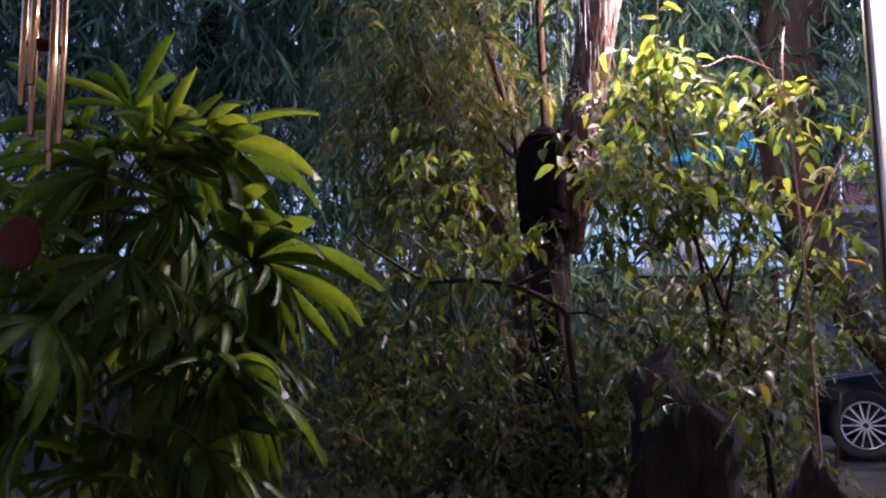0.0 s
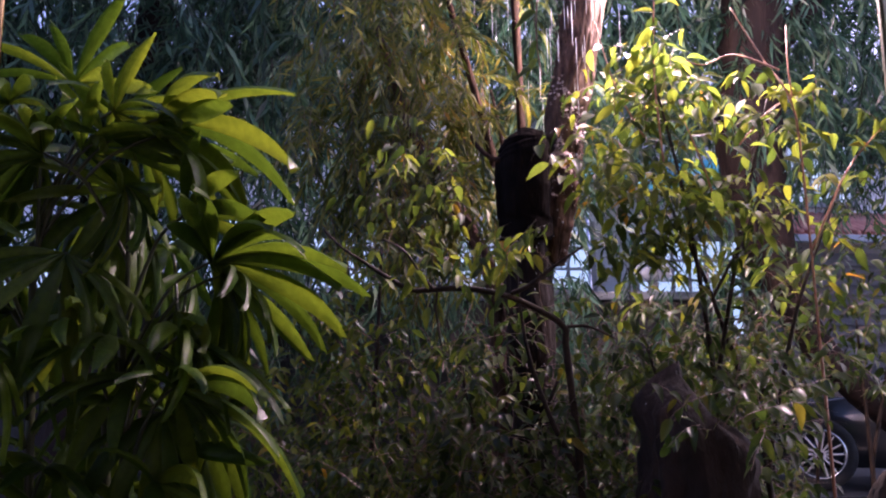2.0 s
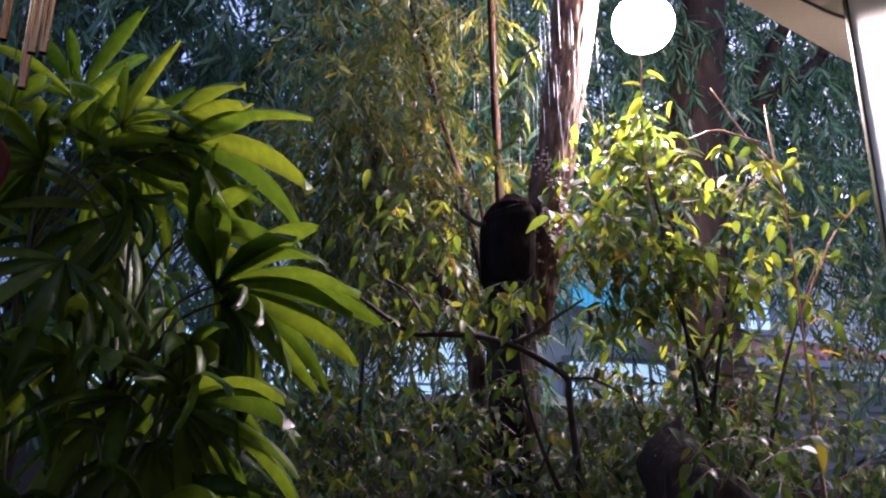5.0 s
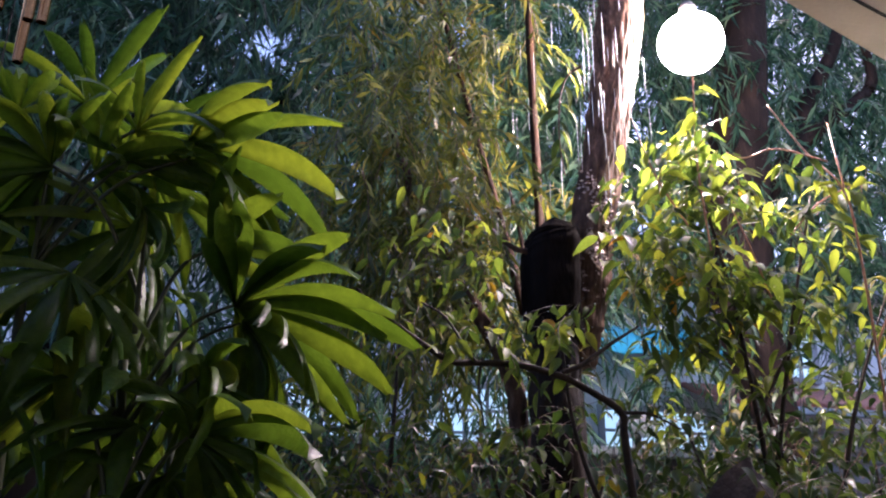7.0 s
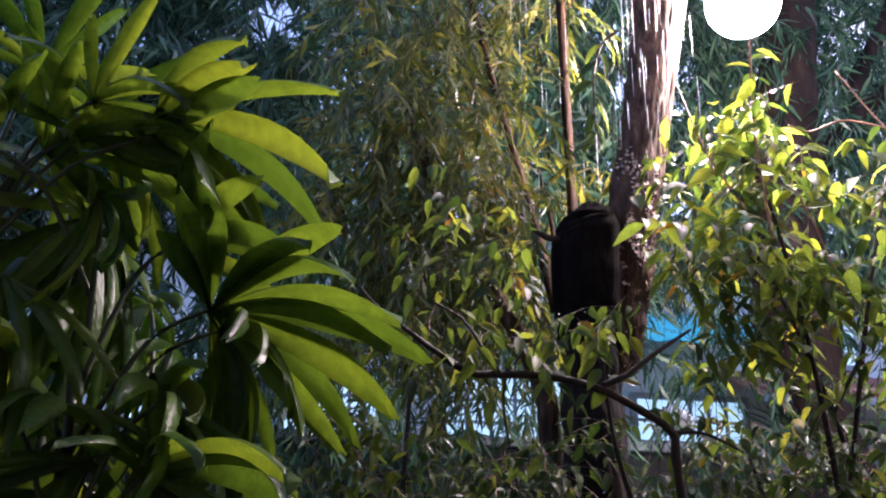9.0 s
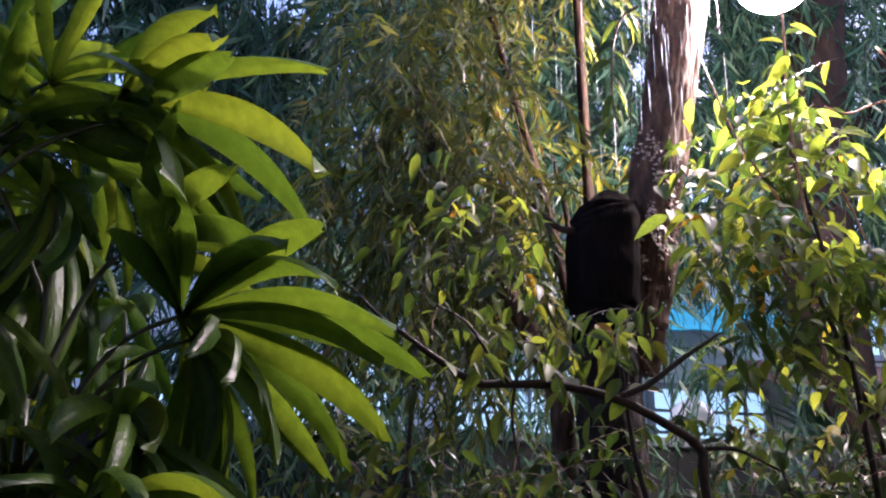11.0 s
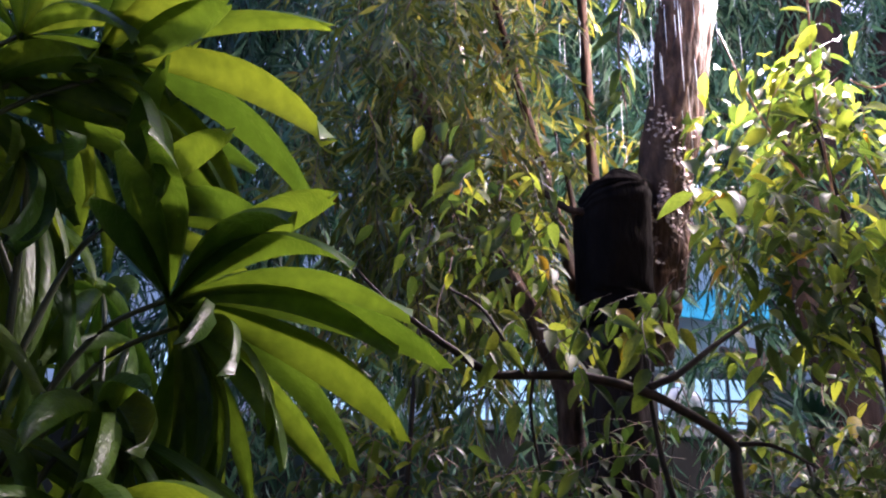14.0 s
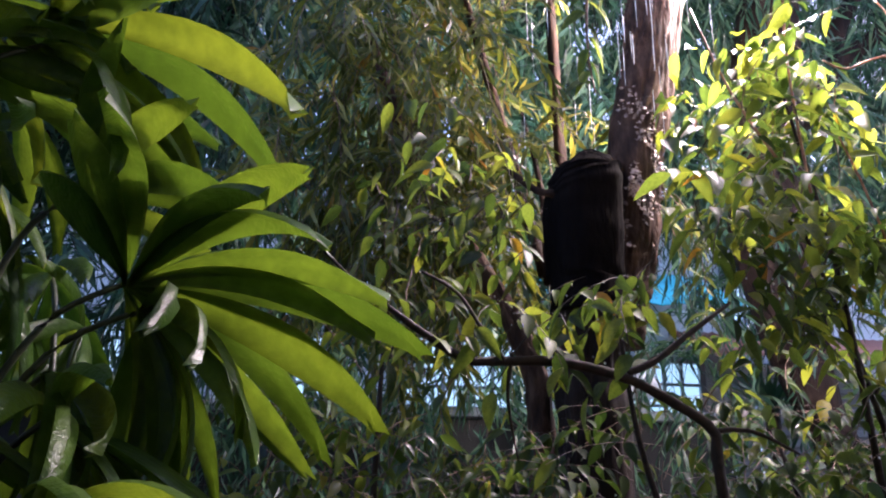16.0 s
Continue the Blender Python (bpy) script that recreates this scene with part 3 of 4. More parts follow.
def leaflet_mesh(*args):
    m = bpy.data.meshes.new("leaflet")
    v, f = leaflet_data(*args)
    m.from_pydata(v, [], f)
    m.materials.append(G["palm"])
    m.polygons.foreach_set("use_smooth", [True] * len(m.polygons))
    return m


# straight leaflets, and leaflets that sag to either side
LEAFLETS = {s: [leaflet_mesh([0.125, 0.145, 0.115, 0.165][i % 4], [0.30, 0.46, 0.38, 0.60][i % 4], s * [0.10, 0.18, 0.24, 0.08][i % 4], [-0.4, 0.3, 0.2, -0.2][i % 4], i + 10 * s) for i in range(6)] for s in (-1, 0, 1)}

PALM = thing("fan_palm", (-1.15, 3.55, 0.3), "clump of wet dark green fan palm with glossy split leaves", "palm")
PALM_O = PALM.matrix_basis.translation
CANES = [(-0.95, 3.6), (-1.15, 3.45), (-1.35, 3.7), (-0.75, 3.75), (-1.6, 3.5), (-1.85, 3.7), (-0.85, 3.4)]
for k, (cx, cy) in enumerate(CANES):
    h = 1.7 + 0.5 * ((k * 37) % 10) / 10
    limb("cane", [(cx, cy, 0.25), (cx + 0.03, cy, 0.9), (cx - 0.02, cy + 0.02, h)], [0.018, 0.016, 0.012], G["cane"], PALM, 8, 0.15, k)


def frond(hub, facing, normal, size, spread, n, seed, wide=1.0):
    """A fan leaf: petiole from the nearest cane, leaflets spread round the hub."""
    r = random.Random(seed)
    hub = Vector(hub)
    cx, cy = min(CANES, key=lambda c: (c[0] - hub.x + facing[0] * 0.3) ** 2 + (c[1] - hub.y) ** 2)
    start = Vector((cx, cy, max(0.5, hub.z - 0.35)))
    mid = (start + hub) / 2 + Vector((0, 0, 0.08))
    pet = limb("petiole", [start, mid, hub], [0.008, 0.006, 0.005], G["cane"], PALM, 6, 0.0)
    base = frame_from(facing, normal).to_4x4()
    for k in range(n):
        a = (k / (n - 1) - 0.5) * spread + r.uniform(-4, 4)
        turn = base @ Matrix.Rotation(radians(-a), 4, "Z")
        fall = turn.col[0].z
        kind = 0 if abs(fall) < 0.3 else (-1 if fall > 0 else 1)
        ob = new("leaflet", LEAFLETS[kind][r.randrange(6)])
        ob.parent = pet
        s = size * r.uniform(0.85, 1.08) * (1 - 0.20 * abs(a) / 110)
        tilt = Matrix.Rotation(radians(r.uniform(-22, 12)), 4, "X")
        roll = Matrix.Rotation(radians(r.uniform(-28, 28)), 4, "Y")
        ob.matrix_basis = Matrix.Translation(hub - PALM_O) @ turn @ tilt @ roll @ Matrix.Diagonal((s * wide, s, s, 1))


# fans that stand clear on the garden side
UPPER = (0.22, 0.50, 0.84)
frond((-0.60, 3.47, 1.99), (0.95, -0.10, 0.26), (0.15, 0.60, 0.78), 0.50, 190, 15, 1)
frond((-0.57, 3.50, 1.95), (0.72, -0.12, -0.60), (0.30, 0.62, 0.72), 0.48, 130, 10, 31)
frond((-0.78, 3.42, 2.46), (0.95, -0.08, 0.20), (0.15, 0.55, 0.82), 0.52, 120, 7, 2, 1.25)
frond((-0.77, 3.40, 2.40), (0.85, -0.15, -0.10), (0.25, 0.60, 0.76), 0.44, 80, 4, 32, 1.4)
frond((-0.69, 3.44, 2.14), (0.75, -0.05, 0.55), (-0.2, 0.80, 0.55), 0.34, 110, 5, 61, 1.4)
frond((-0.95, 3.42, 2.40), (0.30, 0.0, 0.90), (-0.2, 0.92, 0.2), 0.34, 190, 8, 4)
frond((-1.03, 3.45, 2.36), (0.80, -0.10, 0.30), (0.1, 0.6, 0.78), 0.40, 150, 9, 62)
frond((-0.86, 3.36, 2.22), (0.45, -0.20, -0.80), (0.35, 0.75, 0.4), 0.40, 90, 6, 63)
frond((-0.66, 3.30, 1.74), (0.80, -0.30, -0.35), (0.1, 0.35, 0.92), 0.44, 170, 11, 64)
frond((-0.70, 3.42, 1.82), (0.50, -0.15, -0.80), (0.6, 0.5, 0.5), 0.44, 120, 7, 5)
frond((-0.66, 3.22, 1.58), (0.92, -0.15, -0.15), UPPER, 0.48, 180, 10, 6)
frond((-1.00, 3.25, 1.98), (0.1, -0.6, -0.5), (0.1, 0.2, 0.9), 0.44, 200, 10, 7)
frond((-1.12, 3.35, 2.32), (-0.8, -0.3, 0.05), (0.0, 0.45, 0.85), 0.46, 190, 10, 8)
frond((-0.72, 3.28, 1.30), (0.92, -0.15, -0.2), UPPER, 0.48, 190, 10, 9)
frond((-1.20, 3.10, 1.75), (0.4, -0.5, -0.3), (0.1, 0.3, 0.9), 0.44, 190, 10, 10)
frond((-0.72, 3.30, 1.04), (0.9, -0.2, -0.15), UPPER, 0.46, 190, 10, 20)
frond((-1.35, 3.30, 2.08), (-0.6, -0.4, -0.2), (0.0, 0.4, 0.9), 0.44, 190, 10, 21)
frond((-0.92, 3.40, 2.48), (0.80, -0.25, 0.20), UPPER, 0.38, 170, 10, 51)
frond((-1.08, 3.50, 2.60), (0.35, -0.30, 0.45), (0.1, 0.6, 0.75), 0.38, 190, 10, 52)
frond((-0.88, 3.62, 2.42), (0.70, 0.10, 0.25), UPPER, 0.40, 160, 9, 53)
frond((-1.25, 3.40, 2.50), (-0.3, -0.3, 0.3), (0.1, 0.5, 0.8), 0.42, 190, 10, 54)
_pr = random.Random(5)
for k in range(58):
    hx, hz = -0.70 - 1.35 * ((k * 0.618) % 1) ** 1.3, 0.75 + 1.65 * ((k * 0.414) % 1)
    hy = _pr.uniform(3.3, 4.0)
    frond((hx, hy, hz), (_pr.uniform(-0.8, 0.9), _pr.uniform(-0.5, 0.2), _pr.uniform(-0.6, 0.1)), (_pr.uniform(-0.2, 0.4), _pr.uniform(0.1, 0.6), 0.8), _pr.uniform(0.36, 0.50), 200, 10, 40 + k)


# ---- broad-leaved shrubs and climbers ----
OVATES = [ovate(0.44, 0.18, 0.10), ovate(0.40, 0.32, 0.14), ovate(0.48, 0.10, 0.08), ovate(0.36, 0.42, 0.12)]
OVATE_MESHES, SHADED_MESHES = [], []
for v_, f_ in OVATES:
    for store, key in ((OVATE_MESHES, "shrub_piece"), (SHADED_MESHES, "shaded_piece")):
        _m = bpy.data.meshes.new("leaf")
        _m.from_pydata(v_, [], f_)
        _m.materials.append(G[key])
        _m.polygons.foreach_set("use_smooth", [True] * len(_m.polygons))
        store.append(_m)


def leafy(parent, twigs, leaf, seed, pieces=220, gap=0.045, clear=None, tidy=False, dark=False):
    """Leaves in two rows along each twig, drooping as they do in the rain."""
    r = random.Random(seed)
    o = parent.matrix_basis.translation
    placed = []
    for pts in twigs:
        for i in range(1, len(pts)):
            a, b = pts[i - 1], pts[i]
            d = (b - a)
            n = max(1, int(d.length / gap))
            d.normalize()
            side = d.cross(Vector((0, 0, 1)))
            if side.length < 0.1:
                side = Vector((1, 0, 0))
            side.normalize()
            for k in range(n):
                p = a.lerp(b, (k + 0.5) / n)
                if clear and clear(p):
                    continue
                sg = 1 if (k + i) % 2 else -1
                ld = d * r.uniform(0.1, 0.7) + side * sg * r.uniform(0.5, 1.0) + Vector((0, r.uniform(-0.4, 0.2), -r.uniform(0.15, 1.0)))
                nr = Vector((r.uniform(-0.5, 0.5), r.uniform(-0.9, 0.3), r.uniform(0.3, 1)))
                if tidy:
                    ld = d * r.uniform(0.35, 0.75) + side * sg * r.uniform(0.7, 1.0) + Vector((0, r.uniform(-0.15, 0.1), -r.uniform(0.05, 0.55)))
                    nr = Vector((r.uniform(-0.3, 0.3), r.uniform(-0.5, 0.4), 1))
                placed.append((frame_from(ld, nr), p, leaf * r.uniform(0.6, 1.2)))
    r.shuffle(placed)
    for rot, p, s in placed[:pieces]:
        ob = new("leaf", (SHADED_MESHES if dark else OVATE_MESHES)[r.randrange(4)])
        ob.parent = parent
        ob.matrix_basis = Matrix.Translation(p - o) @ rot.to_4x4() @ Matrix.Diagonal((s, s, s, 1))
    rest = placed[pieces:]
    for q in range(2):
        sub = rest[q::2]
        if sub:
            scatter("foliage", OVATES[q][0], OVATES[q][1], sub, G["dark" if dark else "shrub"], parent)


def before_limb(p):
    """Whether a leaf would hang in front of the bare sawn limb."""
    k = 2.8 / (p.y - 1.7)
    x, z = -0.4 + (p.x + 0.4) * k, 1.5 + (p.z - 1.5) * k
    return 0.47 < x < 0.95 and 2.44 < z < 3.2


# open view over the bed to the car in the lane
LANE_FROM = Vector((0.055, 0.0, 1.566))
LANE_DIR = (Vector((3.93, 8.0, 1.13)) - LANE_FROM).normalized()


def kept_clear(p):
    d = (p - LANE_FROM).normalized()
    return before_limb(p) or in_gap(p) or d.dot(LANE_DIR) > math.cos(radians(3.0))


def random_twigs(r, centre, radii, n, length, up=0.3, lift=1.0):
    out = []
    for _ in range(n):
        p = Vector([c + r.gauss(0, 0.55) * s for c, s in zip(centre, radii)])
        d = Vector((r.uniform(-1, 1), r.uniform(-0.7, 0.7), r.uniform(-0.5, 0.7) * lift + up)).normalized()
        pts = [p]
        L = length * r.uniform(0.6, 1.3)
        for k in range(5):
            d = (d + Vector((r.uniform(-0.25, 0.25), r.uniform(-0.2, 0.2), -0.16 + r.uniform(-0.1, 0.1)))).normalized()
            pts.append(pts[-1] + d * (L / 5))
        if not any(kept_clear(q) for q in pts[1:5:2]):
            out.append(pts)
    return out


def shrub(label, root, stems, blobs, leaf, seed, pieces=220, gap=0.05, tidy=False, dark=False):
    e = thing("garden_shrub", root, label, "shrub", "wet garden shrubs")
    r = random.Random(seed)
    for k, (pts, rad) in enumerate(stems):
        limb("stem", pts, rad, G["wet_twig"], e, 7, 0.12, seed + k)
    tw = []
    for c, rad, n, L in blobs:
        tw += random_twigs(r, c, rad, n, L, 0.0 if tidy else 0.3, 0.5 if tidy else 1.0)
    twig_mesh("twig_mass", tw, 0.003, G["wet_twig" if tidy else "twig"], e)
    leafy(e, tw, leaf, seed, pieces, gap, kept_clear, tidy, dark)
    return e


shrub("shrub with bright yellow-green leaves lit by the lamp", (1.45, 4.2, 0.32),
      [([(1.45, 4.2, 0.25), (1.42, 4.2, 1.4), (1.30, 4.12, 2.3), (1.16, 4.1, 2.95)], [0.016, 0.013, 0.008, 0.004]),
       ([(1.42, 4.2, 1.6), (1.55, 4.12, 2.3), (1.66, 4.05, 2.8)], [0.011, 0.008, 0.004])],
      [((1.20, 4.12, 2.90), (0.22, 0.22, 0.16), 44, 0.26), ((1.12, 4.2, 2.66), (0.20, 0.22, 0.14), 20, 0.28), ((1.58, 4.08, 2.72), (0.28, 0.2, 0.17), 26, 0.28)], 0.098, 21)
shrub("sprawling shrub with pinnate green leaves over the path", (1.75, 4.4, 0.32),
      [([(1.75, 4.4, 0.25), (1.66, 4.3, 1.2), (1.42, 4.2, 1.95), (1.15, 4.05, 2.42)], [0.018, 0.014, 0.009, 0.004]),
       ([(1.66, 4.3, 1.2), (1.8, 4.2, 1.9), (2.05, 4.2, 2.45)], [0.012, 0.009, 0.004]),
       ([(1.42, 4.2, 1.95), (1.55, 4.15, 2.2), (1.62, 4.1, 2.4)], [0.008, 0.006, 0.003])],
      [((1.02, 4.0, 2.42), (0.40, 0.22, 0.15), 62, 0.30), ((1.52, 4.1, 2.36), (0.30, 0.22, 0.18), 36, 0.30), ((1.18, 4.2, 2.16), (0.36, 0.25, 0.10), 22, 0.28), ((2.08, 4.2, 2.50), (0.20, 0.2, 0.22), 9, 0.28), ((1.95, 4.3, 2.10), (0.25, 0.2, 0.14), 9, 0.28)], 0.098, 22, 280, 0.042, True)

# the arching branch that crosses the garden, and its leaves
ARCH = thing("arching_shrub", (0.72, 3.8, 0.32), "shrub with a dark arching branch and drooping yellow-green leaves", "shrub", "wet garden shrubs")
_arch = [(0.72, 3.8, 0.25), (0.70, 3.78, 1.2), (0.655, 3.75, 1.69), (0.648, 3.75, 1.79), (0.56, 3.75, 1.85), (0.44, 3.75, 1.905), (0.29, 3.75, 1.935), (0.15, 3.74, 1.93), (0.07, 3.73, 1.93), (-0.03, 3.72, 1.985), (-0.10, 3.71, 2.03), (-0.17, 3.70, 2.075), (-0.24, 3.69, 2.14)]
limb("branch", _arch, [0.018, 0.014, 0.0125, 0.012, 0.0115, 0.011, 0.0105, 0.0095, 0.007, 0.005, 0.0035], G["wet_twig"], ARCH, 10, 0.15, 2)
limb("branch", [(0.45, 3.75, 1.915), (0.52, 3.75, 1.945), (0.62, 3.75, 2.02), (0.74, 3.78, 2.10)], [0.010, 0.009, 0.007, 0.004], G["wet_twig"], ARCH, 8)
limb("branch", [(0.16, 3.735, 1.93), (0.11, 3.72, 1.99), (0.05, 3.71, 2.07), (-0.03, 3.7, 2.11)], [0.006, 0.005, 0.004, 0.003], G["wet_twig"], ARCH, 7)
limb("branch", [(0.18, 3.74, 1.95), (0.17, 3.75, 1.85), (0.19, 3.75, 1.72)], [0.005, 0.004, 0.002], G["wet_twig"], ARCH, 6)
limb("branch", [(0.65, 3.75, 1.79), (0.74, 3.74, 1.79), (0.84, 3.72, 1.74)], [0.007, 0.005, 0.003], G["wet_twig"], ARCH, 6)
limb("branch", [(0.70, 3.78, 1.25), (0.60, 3.8, 1.45), (0.52, 3.85, 1.75), (0.50, 3.9, 2.1)], [0.012, 0.010, 0.008, 0.004], G["wet_twig"], ARCH, 7)
_r = random.Random(77)
_tw = random_twigs(_r, (0.66, 3.85, 2.12), (0.42, 0.16, 0.10), 40, 0.26, 0.0)
_tw += random_twigs(_r, (0.22, 4.0, 2.42), (0.20, 0.2, 0.26), 34, 0.26, 0.0)
_tw += random_twigs(_r, (0.12, 3.85, 2.08), (0.25, 0.2, 0.16), 10, 0.25, 0.0)
twig_mesh("twig_mass", _tw, 0.003, G["wet_twig"], ARCH)
leafy(ARCH, _tw, 0.082, 78, 260, 0.05, kept_clear)

shrub("low shrub with small shaded wet leaves", (0.5, 4.2, 0.32),
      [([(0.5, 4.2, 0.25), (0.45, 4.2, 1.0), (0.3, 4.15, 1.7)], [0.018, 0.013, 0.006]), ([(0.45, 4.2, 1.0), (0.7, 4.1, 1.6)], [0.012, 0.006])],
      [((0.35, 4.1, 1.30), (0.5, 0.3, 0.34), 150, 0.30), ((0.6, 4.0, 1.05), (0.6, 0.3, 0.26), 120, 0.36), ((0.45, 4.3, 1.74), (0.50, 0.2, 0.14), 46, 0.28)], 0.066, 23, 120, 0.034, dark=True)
shrub("bushy shrub with shaded dull green leaves beside the rotten stump", (1.3, 4.3, 0.32),
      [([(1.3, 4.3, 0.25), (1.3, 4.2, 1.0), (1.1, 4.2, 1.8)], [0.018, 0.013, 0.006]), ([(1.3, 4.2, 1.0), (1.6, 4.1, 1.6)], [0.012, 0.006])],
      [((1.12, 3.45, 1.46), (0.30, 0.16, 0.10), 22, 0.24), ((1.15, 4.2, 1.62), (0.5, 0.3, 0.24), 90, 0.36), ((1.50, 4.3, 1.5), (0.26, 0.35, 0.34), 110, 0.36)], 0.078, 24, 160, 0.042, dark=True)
shrub("shrub with shaded leaves by the lane", (2.0, 5.2, 0.32),
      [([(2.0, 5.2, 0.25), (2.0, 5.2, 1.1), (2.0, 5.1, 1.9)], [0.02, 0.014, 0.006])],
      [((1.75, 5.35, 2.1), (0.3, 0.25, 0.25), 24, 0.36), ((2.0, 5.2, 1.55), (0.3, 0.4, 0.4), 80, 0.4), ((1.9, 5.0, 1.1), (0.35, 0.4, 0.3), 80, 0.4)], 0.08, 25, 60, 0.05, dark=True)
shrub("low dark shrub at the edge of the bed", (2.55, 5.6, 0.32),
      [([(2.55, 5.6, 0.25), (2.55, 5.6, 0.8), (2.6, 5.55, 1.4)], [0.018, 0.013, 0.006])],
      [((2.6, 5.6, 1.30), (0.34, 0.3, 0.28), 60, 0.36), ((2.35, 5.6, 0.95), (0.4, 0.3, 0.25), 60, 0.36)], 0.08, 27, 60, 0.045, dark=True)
shrub("shrub with small olive leaves between palm and tree", (-0.1, 4.4, 0.32),
      [([(-0.1, 4.4, 0.25), (-0.05, 4.4, 1.2), (0.0, 4.4, 2.2)], [0.018, 0.013, 0.006])],
      [((-0.05, 4.4, 1.7), (0.32, 0.25, 0.45), 90, 0.34), ((-0.2, 4.3, 1.2), (0.4, 0.3, 0.4), 110, 0.34)], 0.06, 26, 60, 0.036)


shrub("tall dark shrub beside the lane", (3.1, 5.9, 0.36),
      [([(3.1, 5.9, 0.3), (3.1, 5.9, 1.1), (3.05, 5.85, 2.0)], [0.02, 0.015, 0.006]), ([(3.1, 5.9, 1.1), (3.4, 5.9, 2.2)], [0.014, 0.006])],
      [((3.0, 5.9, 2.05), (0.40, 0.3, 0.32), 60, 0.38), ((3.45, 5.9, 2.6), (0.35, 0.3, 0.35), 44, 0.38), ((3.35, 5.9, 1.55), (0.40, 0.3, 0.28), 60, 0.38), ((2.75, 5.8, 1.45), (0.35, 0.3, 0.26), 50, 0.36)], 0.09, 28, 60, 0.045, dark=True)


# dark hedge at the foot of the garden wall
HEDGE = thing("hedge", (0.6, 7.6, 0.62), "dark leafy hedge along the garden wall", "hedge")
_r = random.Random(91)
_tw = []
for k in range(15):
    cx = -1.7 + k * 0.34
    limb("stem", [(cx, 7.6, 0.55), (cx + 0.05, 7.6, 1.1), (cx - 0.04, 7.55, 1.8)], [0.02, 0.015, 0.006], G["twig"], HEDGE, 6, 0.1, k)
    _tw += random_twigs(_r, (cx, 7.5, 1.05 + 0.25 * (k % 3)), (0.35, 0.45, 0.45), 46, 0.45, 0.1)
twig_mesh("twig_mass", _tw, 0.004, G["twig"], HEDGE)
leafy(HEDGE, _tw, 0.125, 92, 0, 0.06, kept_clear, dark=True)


# climber with red bare stems and single leaves under the lamp
def climber():
    e = thing("climber", (1.75, 3.9, 0.32), "climber with thin red bare stems and a few bright leaves", "climber")
    stems = [[(1.75, 3.9, 0.25), (1.72, 3.88, 1.6), (1.66, 3.8, 2.45), (1.63, 3.8, 2.72), (1.60, 3.95, 2.95), (1.52, 4.05, 3.22)],
             [(1.64, 3.8, 2.72), (1.66, 3.85, 2.90), (1.72, 3.95, 3.10)],
             [(1.62, 3.85, 2.86), (1.50, 4.0, 2.98), (1.38, 4.05, 2.95), (1.30, 4.05, 2.97)],
             [(1.70, 3.85, 2.1), (1.85, 3.8, 2.42), (2.05, 3.85, 2.62)],
             [(1.16, 4.0, 2.5), (1.14, 4.0, 2.9), (1.16, 4.0, 3.30), (1.18, 4.05, 3.60)],
             [(1.10, 4.05, 2.62), (1.00, 4.1, 2.86), (0.95, 4.2, 3.2)],
             [(1.45, 3.9, 2.55), (1.62, 3.95, 2.72), (1.8, 3.95, 2.82)],
             [(1.36, 3.95, 2.3), (1.30, 3.95, 2.5), (1.24, 3.95, 2.66)]]
    for k, s in enumerate(stems):
        limb("stem", s, [0.008, 0.006, 0.005, 0.004, 0.003] if k == 0 else [0.0045, 0.004, 0.0025], G["red_twig"], e, 6, 0.1, k)
    o = e.matrix_basis.translation
    spots = [((1.16, 4.0, 3.16), (-1, -0.1, 0.15), 0.10), ((1.16, 4.0, 3.14), (-0.5, -0.2, -0.8), 0.11), ((1.16, 4.0, 3.20), (0.9, 0, 0.3), 0.09), ((1.18, 4.0, 3.24), (0.7, -0.2, -0.4), 0.10),
             ((1.15, 4.0, 3.06), (0.6, -0.3, -0.7), 0.09), ((1.62, 3.82, 2.74), (-0.9, -0.2, 0.0), 0.085), ((1.62, 3.82, 2.74), (0.9, -0.2, 0.05), 0.085), ((1.66, 3.8, 2.5), (0.9, -0.2, 0.3), 0.09),
             ((1.66, 3.8, 2.45), (-0.8, -0.3, 0.1), 0.10), ((1.95, 3.82, 2.5), (-0.5, -0.3, 0.6), 0.10), ((1.99, 3.82, 2.55), (0.3, -0.3, -0.8), 0.11), ((2.04, 3.85, 2.6), (0.5, -0.3, 0.7), 0.10), ((1.97, 3.82, 2.53), (-0.9, -0.1, 0.1), 0.09),
             ((1.24, 3.95, 2.64), (-0.7, -0.3, 0.3), 0.09), ((1.26, 3.95, 2.6), (0.8, -0.3, 0.1), 0.09)]
    r = random.Random(3)
    for p, d, s in spots:
        ob = new("leaf", OVATE_MESHES[r.randrange(3)])
        ob.parent = e
        ob.matrix_basis = Matrix.Translation(Vector(p) - o) @ frame_from(d, (r.uniform(-0.3, 0.3), -0.8, 0.6)).to_4x4() @ Matrix.Diagonal((s, s, s, 1))


climber()


